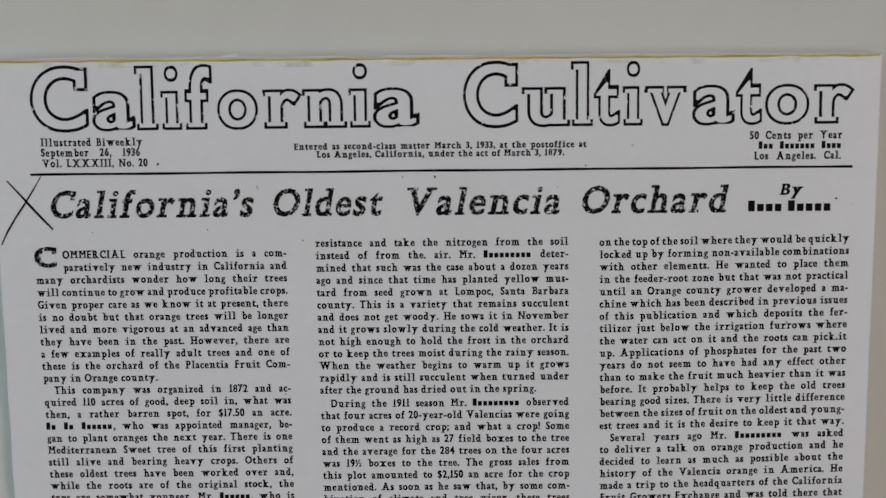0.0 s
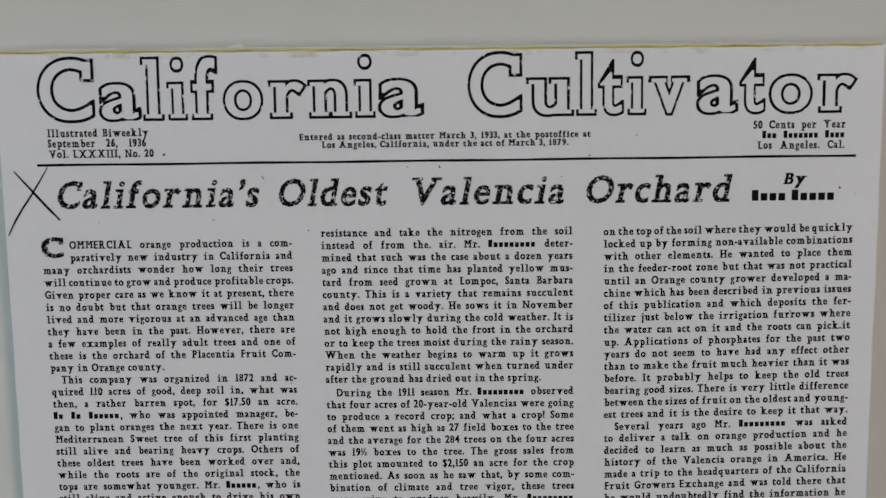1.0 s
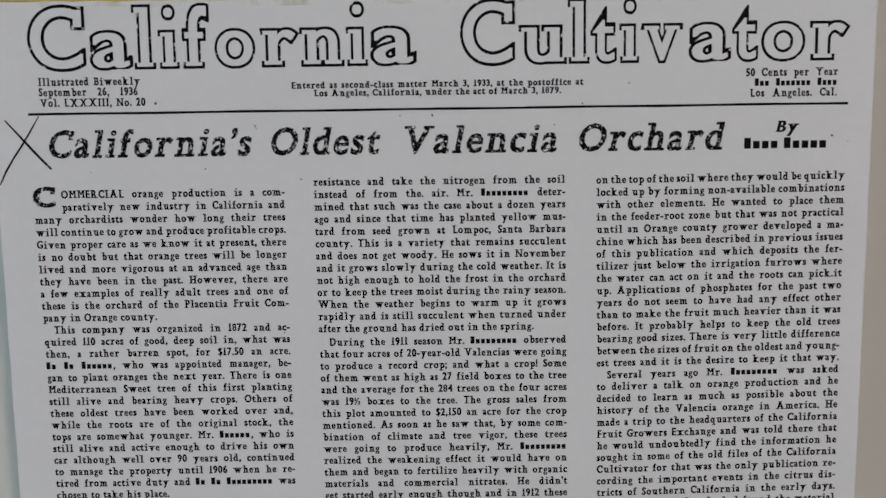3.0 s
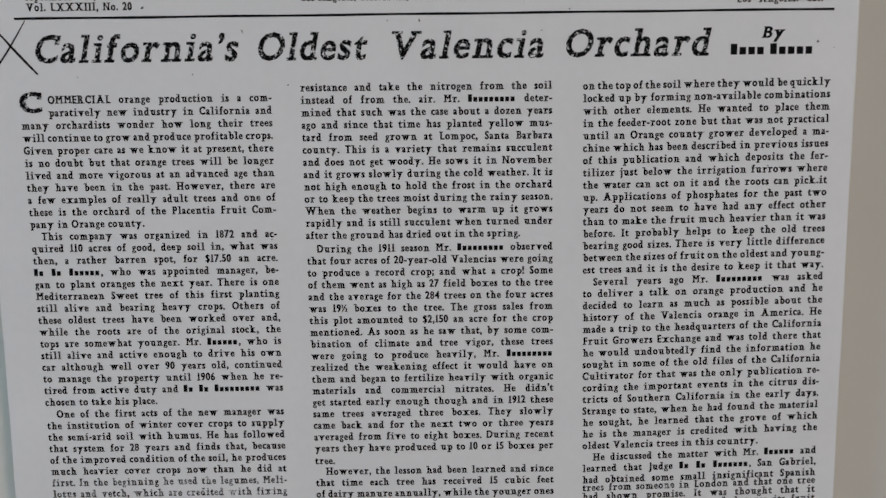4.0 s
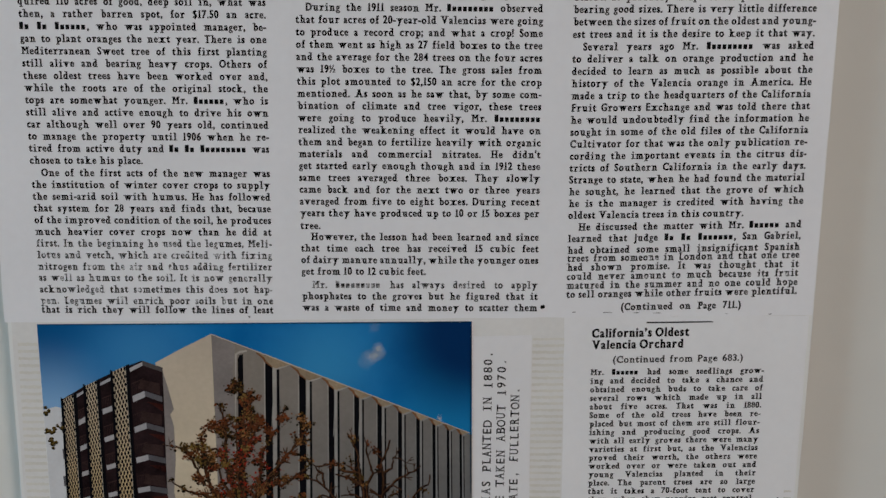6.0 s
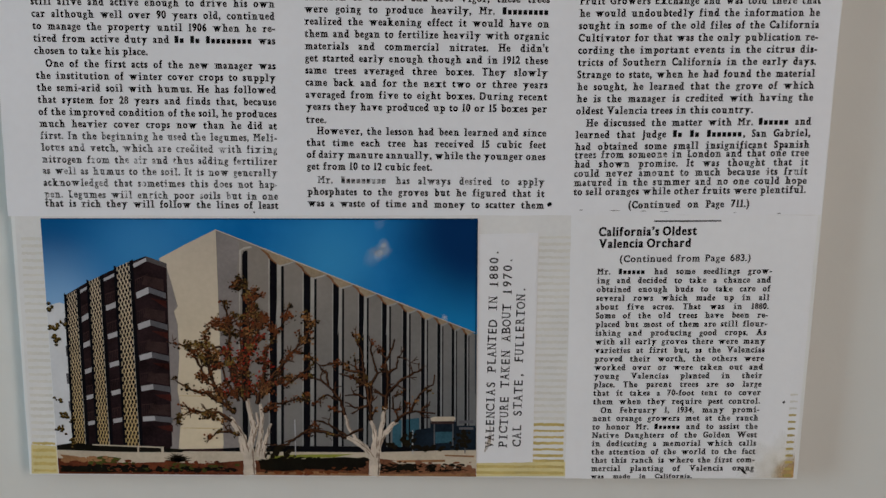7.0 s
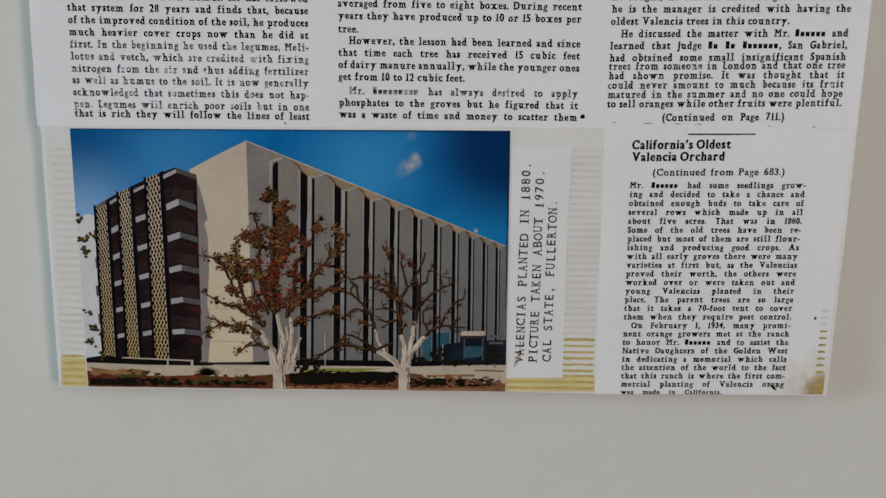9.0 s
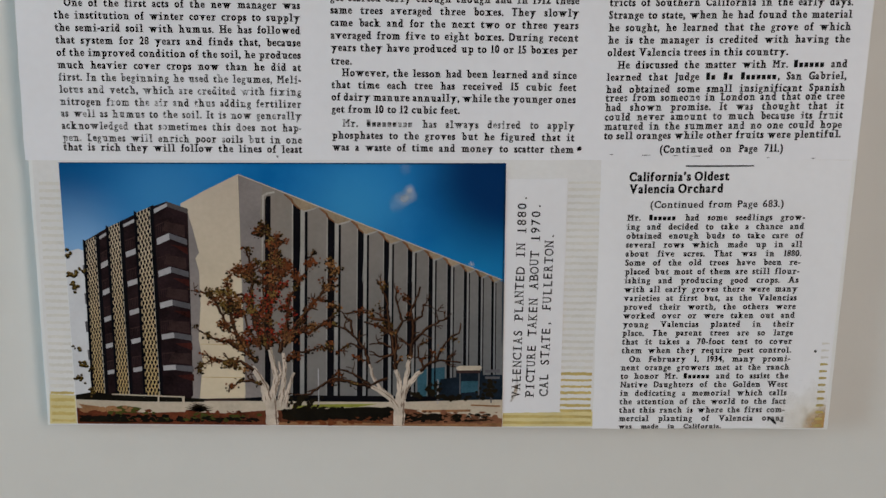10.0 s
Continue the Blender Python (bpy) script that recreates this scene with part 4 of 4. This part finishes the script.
for tl, tr, bl, br in (((49, 708), (72, 727), (44, 121), (70, 122)), ((103, 761), (128, 780), (100, 120), (127, 118)), ((168, 815), (198, 836), (165, 116), (198, 112))):
    printed("screen_frame", DARK, 0.40, "dark frame of the screen", ((tl[0] - 6, tl[1] + 8), (tl[0] + 1, tl[1]), (bl[0] + 1, bl[1]), (bl[0] - 5, bl[1])), ((tr[0] - 1, tr[1]), (tr[0] + 9, tr[1] + 9), (br[0] + 9, br[1] - 4), (br[0] - 1, br[1])))
    p = Print(0.405)
    p.cstroke([tr, br], [0.12, 0.25])
    p.done("screen_edge", RIB, postcard, "pale edge of the screen")
    printed("screen", LATTICE, 0.40, "tan pierced screen", (tl, tr, br, bl))
    p = Print(0.42)
    rows_, cols_ = 46, 4
    for r in range(rows_):
        for c in range(cols_):
            s = (r + 0.5) / rows_
            t = (c + (0.70 if r % 2 else 0.30)) / cols_
            m = between(between(bl, br, t), between(tl, tr, t), s)
            du, dv = (br[0] - bl[0]) / cols_ * 0.30, (tl[1] - bl[1]) / rows_ * 0.62
            p.cpoly((m[0] - du, m[1] - dv * 0.4), (m[0], m[1] - dv), (m[0] + du, m[1] - dv * 0.2), (m[0] + du, m[1] + dv * 0.5), (m[0], m[1] + dv), (m[0] - du, m[1] + dv * 0.3))
    p.done("screen_lattice", DARK, postcard, "dark diamond holes", "stuff")

# ground
printed("far_pavement", PATH_PRINT, 0.455, "pale printed far pavement", ((1, 100), (89, 102), (262, 95), (397, 96), (751, 96), (999, 110), (999, 1), (1, 1)))
printed("hedge", SHRUB, 0.458, "low dark hedge behind the rail", ((1, 116), (43, 128), (84, 120), (255, 108), (302, 104), (301, 91), (155, 91), (1, 98)))
printed("earth", EARTH, 0.46, "red-brown printed planting bed", ((1, 64), (87, 54), (167, 46), (260, 52), (353, 46), (441, 59), (566, 65), (751, 74), (830, 61), (999, 34), (999, 1), (1, 1)))
printed("bare_ground", EARTH_TAN, 0.465, "tan printed bare ground", ((7, 80), (48, 72), (94, 54), (20, 56)))
printed("bare_ground", EARTH_TAN, 0.465, "tan printed bare ground", ((472, 12), (618, 18), (738, 8), (996, 16), (998, 1), (472, 1)))
printed("lawn", LAWN, 0.47, "strip of sunlit printed lawn", ((507, 77), (566, 85), (709, 89), (659, 75), (579, 72), (507, 68)))
printed("lawn", LAWN_DARK, 0.47, "patch of green printed grass", ((253, 36), (287, 48), (337, 39), (326, 23), (273, 25)), ((74, 61), (108, 75), (154, 66), (140, 46), (93, 45)))
printed("hedge", SHRUB, 0.476, "dark printed hedge", ((480, 61), (526, 71), (579, 67), (632, 72), (685, 77), (735, 71), (738, 38), (685, 23), (605, 27), (539, 17), (486, 25)))
printed("hedge", LEAF_DARK, 0.476, "dark printed ground plants", ((6, 24), (86, 34), (166, 24), (220, 31), (219, 8), (5, 8)))
printed("hedge", LEAF_DARK, 0.476, "dark printed ground plants", ((777, 47), (843, 52), (922, 35), (988, 27), (922, 20), (790, 27)))
printed("pavement", PATH_PRINT, 0.472, "pale printed pavement", ((797, 63), (988, 88), (993, 38), (933, 33), (883, 51), (817, 50)))
printed("bench", EARTH_TAN, 0.475, "low brown bench on the pavement", ((810, 65), (925, 69), (925, 60), (810, 56)), ((925, 89), (994, 86), (994, 79), (925, 83)))
g = random.Random(5)
for a, b, n, mat, label in (((486, 21), (738, 74), 150, SHRUB, "dark printed hedge"), ((8, 15), (220, 36), 90, SHRUB, "dark printed ground plants"), ((219, 15), (433, 34), 60, SHRUB, "dark printed ground plants"),
                                      ((751, 20), (975, 52), 100, SHRUB, "dark printed ground plants"), ((126, 12), (447, 56), 70, EARTH, "red printed ground plants"), ((738, 15), (988, 59), 60, EARTH, "red printed ground plants"),
                                      ((19, 13), (433, 49), 40, LAWN_DARK, "green printed grass tufts"), ((499, 7), (738, 33), 30, LEAF_RUST, "rust printed ground plants"), ((13, 51), (128, 73), 24, EARTH_TAN, "tan printed bare ground")):
    p = Print(0.49 + 0.004 * (n % 7), 0.0002)
    for i in range(n):
        x, z = card(g.uniform(a[0], b[0]), g.uniform(a[1], b[1]))
        p.blob(x, z, g.uniform(0.3, 1.3), 200 + i + n * 7, 9, g.uniform(0.3, 0.7))
    p.done("groundcover", mat, postcard, label, "stuff")
printed("low_rail", PATH_PRINT, 0.53, "pale low rail", ((86, 122), (252, 113), (251, 108), (86, 117)), ((193, 114), (197, 114), (196, 85), (192, 85)), ((249, 113), (256, 113), (255, 88), (250, 88)))
p = Print(0.54)
x0, y0 = (288, 54)
for k in range(13):
    a = radians(8 + 164 * k / 12)
    r = g.uniform(0.8, 1.15)
    p.cstroke([(x0, y0), (x0 + 17 * r * math.cos(a), y0 + 26 * r * math.sin(a)), (x0 + 32 * r * math.cos(a), y0 + 36 * r * math.sin(a))], [0.7, 0.5, 0.1])
p.done("spiky_plant", LEAF_DARK, postcard, "dark spiky plant", "stuff")
# entrance porch, shrubs and posts
printed("porch_shade", PORCH_BLUE, 0.50, "dark blue shade under the porch", ((854, 187), (890, 196), (890, 220), (950, 221), (953, 205), (999, 206), (999, 108), (846, 106), (846, 146)))
printed("porch_glass", TEAL, 0.505, "blue glass behind the porch", ((902, 180), (942, 181), (943, 139), (902, 134)))
printed("porch_roof", PATH_PRINT, 0.51, "small pale porch roof", ((890, 233), (898, 240), (947, 241), (950, 232), (945, 223), (893, 222)))
printed("porch_roof", SLAB_SIDE, 0.508, "lower dim porch roof", ((958, 225), (992, 228), (992, 215), (958, 214)), ((958, 199), (992, 199), (992, 190), (958, 190)))
printed("porch_beam", RAIL, 0.515, "dark porch beam", ((891, 222), (947, 223), (947, 212), (891, 211)))
for u, v in ((898, 211), (942, 212), (971, 190)):
    printed("porch_post", SLAB_SIDE, 0.512, "thin grey porch post", ((u, v), (u + 3, v), (u + 3, v - 95), (u, v - 95)))
printed("planter", PATH_PRINT, 0.56, "small white bollard", ((900, 105), (909, 105), (909, 89), (900, 89)))
for c, rx, ry, n in (((840, 142), 14, 14, 26), ((967, 148), 14, 16, 26), ((797, 124), 10, 6, 10), ((533, 94), 26, 12, 34), ((497, 41), 10, 12, 20), ((883, 116), 26, 4, 16)):
    p = Print(0.53, 0.0005)
    for k in range(n):
        m, z = card(c[0] + g.gauss(0, 0.55) * rx * 1.3, c[1] + g.gauss(0, 0.55) * ry * 2.1)
        p.blob(m, z, g.uniform(0.4, 1.0), 900 + c[0] + k, 8)
    p.done("planting", LEAF_DARK, postcard, "dark printed shrub", "stuff")
printed("lamp_post", SLABS, 0.52, "thin grey post", ((568, 225), (571, 226), (570, 80), (568, 80)))
printed("lamp_post", SLABS, 0.52, "thin grey post", ((847, 186), (849, 186), (849, 91), (847, 91)))


class PrintedTree:
    """A flat printed tree: pale stems, crooked dark limbs with a lit side, knobbly twigs and leaf clumps."""

    def __init__(self, seed, twig, leafy):
        self.g = random.Random(seed)
        self.pale, self.shade = Print(0.548, 0.0012), Print(0.566, 0.0001)
        self.dark, self.lit = Print(0.58, 0.0004), Print(0.625, 0.0004)
        self.twig, self.leafy, self.seed, self.knots = twig, leafy, seed, []

    def smooth(self, uv, crook):
        pts = [card(*q) for q in uv]
        out = []
        for i in range(len(pts) - 1):
            a, b = pts[i], pts[i + 1]
            d = math.hypot(b[0] - a[0], b[1] - a[1])
            n = max(2, int(d / 1.1))
            for k in range(n):
                j = 0 if k == 0 and i == 0 else crook
                out.append((a[0] + (b[0] - a[0]) * k / n + self.g.gauss(0, j), a[1] + (b[1] - a[1]) * k / n + self.g.gauss(0, j)))
        return out + [pts[-1]]

    def stem(self, w0, w1, *uv):
        pts = self.smooth(uv, 0.11)
        n = len(pts) - 1
        self.pale.stroke(pts, [(w0 + (w1 - w0) * i / n) * self.g.uniform(0.92, 1.1) for i in range(n + 1)])
        for k in range(n):
            w = (w0 + (w1 - w0) * k / n) * 0.5
            for side in (0.75, self.g.uniform(-0.6, 0.5)):
                if self.g.random() < (0.9 if side == 0.75 else 0.3):
                    (x, z), (x1, z1) = pts[k], pts[min(n, k + 2)]
                    o = side * w
                    self.shade.stroke([(x + o, z), ((x + x1) / 2 + o, (z + z1) / 2), (x1 + o * 0.9, z1)], [0.08, self.g.uniform(0.15, 0.5) * w, 0.06])

    def limb(self, w0, w1, leaves, *uv):
        pts = self.smooth(uv, 0.17)
        n = len(pts) - 1
        ws = [(w0 + (w1 - w0) * i / n) * self.g.uniform(0.8, 1.25) for i in range(n + 1)]
        self.dark.stroke(pts, ws)
        self.lit.stroke([(x - 0.1 * w, z + 0.2 * w) for (x, z), w in zip(pts, ws)], [w * self.g.uniform(0.15, 0.45) for w in ws])
        for i in range(1, n + 1):
            self.knots.append((pts[i], leaves))
            if self.g.random() < self.twig:
                a = math.atan2(pts[i][1] - pts[i - 1][1], pts[i][0] - pts[i - 1][0]) + self.g.choice((-1, 1)) * self.g.uniform(0.5, 1.2)
                self.sprig(pts[i], a, self.g.uniform(2.0, 5.0), ws[i] * 0.7, leaves)

    def sprig(self, at_, a, long, w, leaves):
        x, z = at_
        n = max(2, int(long / 0.8))
        pts = [(x, z)]
        for k in range(n):
            a += self.g.uniform(-0.45, 0.45) + (math.pi / 2 - a) * 0.06
            x, z = x + math.cos(a) * long / n, z + math.sin(a) * long / n
            pts.append((x, z))
            self.knots.append(((x, z), leaves))
        self.dark.stroke(pts, [max(0.22, w * (1 - 0.6 * k / n)) for k in range(n + 1)])
        self.lit.stroke([(x - 0.05, z + 0.12) for x, z in pts], [max(0.1, 0.35 * w * (1 - 0.5 * k / n)) for k in range(n + 1)])
        if long > 2.6:
            self.sprig(pts[n // 2], a + self.g.choice((-1, 1)) * self.g.uniform(0.6, 1.1), long * 0.6, w * 0.7, leaves)

    def done(self, red):
        """Leaves in clumps: dark below, olive and rust in the middle, light on top; red about one place."""
        g = self.g
        layers = {m: Print(0.60 + 0.012 * i, 0.00008) for i, m in enumerate((LEAF_DARK, LEAF_OLIVE, LEAF_RUST, LEAF_DARK_TOP, LEAF_RED, LEAF_YELLOW, LEAF_TAN))}
        count = self.seed * 50000
        for (x, z), leaves in self.knots:
            h = random.Random(self.seed * 7919 + int(x // 2.6) * 131 + int(z // 2.6) * 17)
            mood, much = h.random(), h.choice((0.35, 0.9, 1.3))
            if g.random() > leaves * much * self.leafy:
                continue
            reddish = math.hypot((x - red[0]) / red[2], (z - red[1]) / red[3]) < g.uniform(0.6, 1.1)
            main = LEAF_RED if reddish and mood < 0.85 else LEAF_RUST if mood < 0.55 else LEAF_OLIVE if mood < 0.78 else LEAF_TAN if mood < 0.9 else LEAF_YELLOW
            for mat, n, dz, size, out in ((LEAF_DARK, 3, -0.3, 0.5, 0.65), (LEAF_RUST if mood < 0.6 else LEAF_OLIVE, 2, 0.0, 0.42, 0.7), (main, 4, 0.12, 0.40, 0.75), (LEAF_DARK_TOP, 2, -0.35, 0.36, 0.85), (LEAF_TAN if mood > 0.55 else main, 1, 0.4, 0.26, 0.7)):
                for k in range(n):
                    count += 1
                    layers[mat].blob(x + g.gauss(0, out), z + dz + g.gauss(0, out * 0.8), size * g.uniform(0.5, 1.25), count, 7, g.uniform(0.6, 1.1))
        self.pale.done("trunk", BARK_PALE, postcard, "white-barked printed trunk", "stuff")
        self.shade.done("bark_shade", BARK_SHADE, postcard, "brown marks on the bark", "stuff")
        self.dark.done("branchwork", BARK, postcard, "dark crooked printed branches", "stuff")
        self.lit.done("branch_light", BARK_LIT, postcard, "lit brown side of the branches", "stuff")
        for mat, q in layers.items():
            if q.v:
                q.done("leaves", mat, postcard, "printed leaf clumps", "stuff")


# the taller tree with rust and red leaves
tree = PrintedTree(3, 0.40, 0.66)
tree.stem(4.0, 3.6, (459, 1), (458, 41), (457, 108))
tree.stem(3.0, 1.6, (450, 93), (443, 153), (431, 191), (416, 231))
tree.stem(2.2, 1.3, (461, 106), (472, 187), (464, 253), (457, 315))
tree.stem(2.0, 1.0, (476, 75), (487, 153), (493, 231), (489, 286))
tree.stem(1.8, 0.7, (489, 70), (497, 131), (507, 183), (514, 209))
tree.stem(1.4, 0.7, (466, 142), (484, 209), (479, 253))
tree.limb(1.3, 0.5, 0.75, (420, 219), (391, 252), (359, 252), (326, 263), (306, 240))
tree.limb(1.0, 0.5, 0.6, (438, 164), (416, 173), (390, 175), (369, 154))
tree.limb(1.5, 0.5, 0.75, (431, 253), (399, 292), (360, 329), (328, 340), (296, 372))
tree.limb(1.4, 0.5, 0.55, (399, 297), (377, 384), (367, 471), (366, 557))
tree.limb(1.2, 0.4, 0.7, (368, 362), (352, 427), (332, 496), (303, 524))
tree.limb(1.5, 0.6, 0.9, (454, 297), (427, 384), (420, 493), (425, 600), (410, 685))
tree.limb(1.0, 0.4, 0.8, (422, 493), (397, 510), (367, 497), (346, 524))
tree.limb(1.0, 0.4, 0.8, (424, 557), (403, 589), (380, 595))
tree.limb(1.7, 0.6, 0.85, (462, 308), (462, 428), (464, 557), (469, 664), (464, 752))
tree.limb(1.2, 0.4, 0.85, (466, 525), (483, 600), (478, 674), (502, 717))
tree.limb(1.2, 0.4, 0.85, (469, 515), (492, 579), (501, 632))
tree.limb(1.4, 0.5, 0.85, (480, 286), (499, 385), (507, 493), (528, 558), (544, 590))
tree.limb(1.4, 0.5, 0.6, (491, 308), (525, 407), (565, 483), (598, 548), (622, 605))
tree.limb(1.2, 0.4, 0.8, (512, 374), (551, 364), (597, 419), (612, 430))
tree.limb(1.0, 0.4, 0.8, (496, 253), (517, 287), (556, 294), (582, 316))
tree.limb(1.0, 0.4, 0.95, (452, 341), (444, 428), (449, 514), (448, 621))
tree.limb(0.9, 0.4, 0.9, (438, 297), (414, 363), (402, 428), (390, 471))
tree.limb(0.7, 0.3, 0.8, (548, 601), (558, 643), (569, 679))
tree.done(card(*(465, 439)) + (11.0, 13.0))
# the barer tree
tree = PrintedTree(8, 0.24, 0.13)
tree.stem(3.8, 3.4, (755, 1), (757, 45), (760, 112))
tree.stem(2.2, 1.2, (751, 74), (738, 109), (714, 138), (688, 158))
tree.stem(1.3, 0.7, (741, 112), (712, 154), (695, 200), (688, 251))
tree.stem(2.0, 1.0, (756, 110), (759, 168), (750, 230))
tree.stem(2.0, 1.1, (766, 110), (772, 172), (778, 223), (784, 278))
tree.stem(1.9, 1.2, (767, 123), (780, 168), (801, 208), (812, 221))
tree.limb(1.3, 0.6, 1.0, (692, 156), (653, 171), (607, 188), (578, 161), (554, 127), (514, 120))
tree.limb(1.0, 0.5, 0.8, (732, 190), (692, 162), (660, 200), (621, 222), (601, 193))
tree.limb(1.2, 0.5, 0.7, (688, 244), (678, 310), (655, 354), (635, 382), (603, 397))
tree.limb(0.9, 0.4, 0.8, (651, 360), (646, 408), (629, 438), (655, 447), (688, 452))
tree.limb(0.8, 0.4, 0.5, (671, 304), (648, 325), (615, 294))
tree.limb(1.6, 0.6, 0.7, (750, 223), (747, 300), (737, 387), (732, 474), (722, 538), (707, 570))
tree.limb(1.2, 0.5, 0.6, (748, 256), (752, 366), (765, 409), (755, 463), (753, 528))
tree.limb(1.1, 0.5, 0.9, (739, 366), (716, 387), (694, 398), (677, 408))
tree.limb(1.1, 0.5, 0.9, (737, 409), (711, 417), (685, 430))
tree.limb(0.9, 0.4, 0.6, (744, 282), (713, 273), (689, 295))
tree.limb(0.8, 0.4, 0.5, (739, 311), (713, 330), (689, 321))
tree.limb(1.4, 0.5, 0.8, (784, 274), (787, 333), (791, 388), (786, 453), (802, 507), (807, 543))
tree.limb(0.9, 0.4, 0.5, (791, 409), (811, 431), (814, 474), (836, 464))
tree.limb(1.2, 0.5, 0.8, (787, 322), (810, 366), (836, 399), (869, 423))
tree.limb(1.2, 0.5, 0.5, (806, 217), (823, 246), (856, 262), (902, 253))
tree.limb(1.0, 0.4, 0.8, (840, 253), (856, 306), (871, 345), (897, 367), (900, 406))
tree.limb(0.8, 0.4, 0.5, (814, 235), (806, 274), (801, 318))
tree.limb(0.7, 0.3, 0.5, (869, 266), (886, 284), (890, 301))
tree.done(card(*(786, 311)) + (1.5, 1.5))
# leaves of a tree beyond the card's edge
for mat, lift, dz, size in ((LEAF_DARK, 0.56, 0.0, 0.8), (LEAF_OLIVE, 0.57, 0.25, 0.5), (LEAF_YELLOW, 0.575, 0.4, 0.3)):
    p = Print(lift, 0.0005)
    g = random.Random(17)
    for c, n in (((7, 657), 8), ((14, 584), 12), ((38, 593), 6), ((17, 537), 16), ((10, 297), 6), ((23, 237), 9), ((38, 226), 6), ((15, 177), 10), ((37, 128), 8)):
        for k in range(n):
            m, z = card(max(4, c[0] + g.gauss(0, 6)), c[1] + g.gauss(0, 9))
            p.blob(m + g.gauss(0, 0.2), z + dz, size * g.uniform(0.5, 1.1), 700 + c[0] + c[1] + k, 7, 0.7)
    p.done("leaves", mat, postcard, "leaves at the card's edge", "stuff")
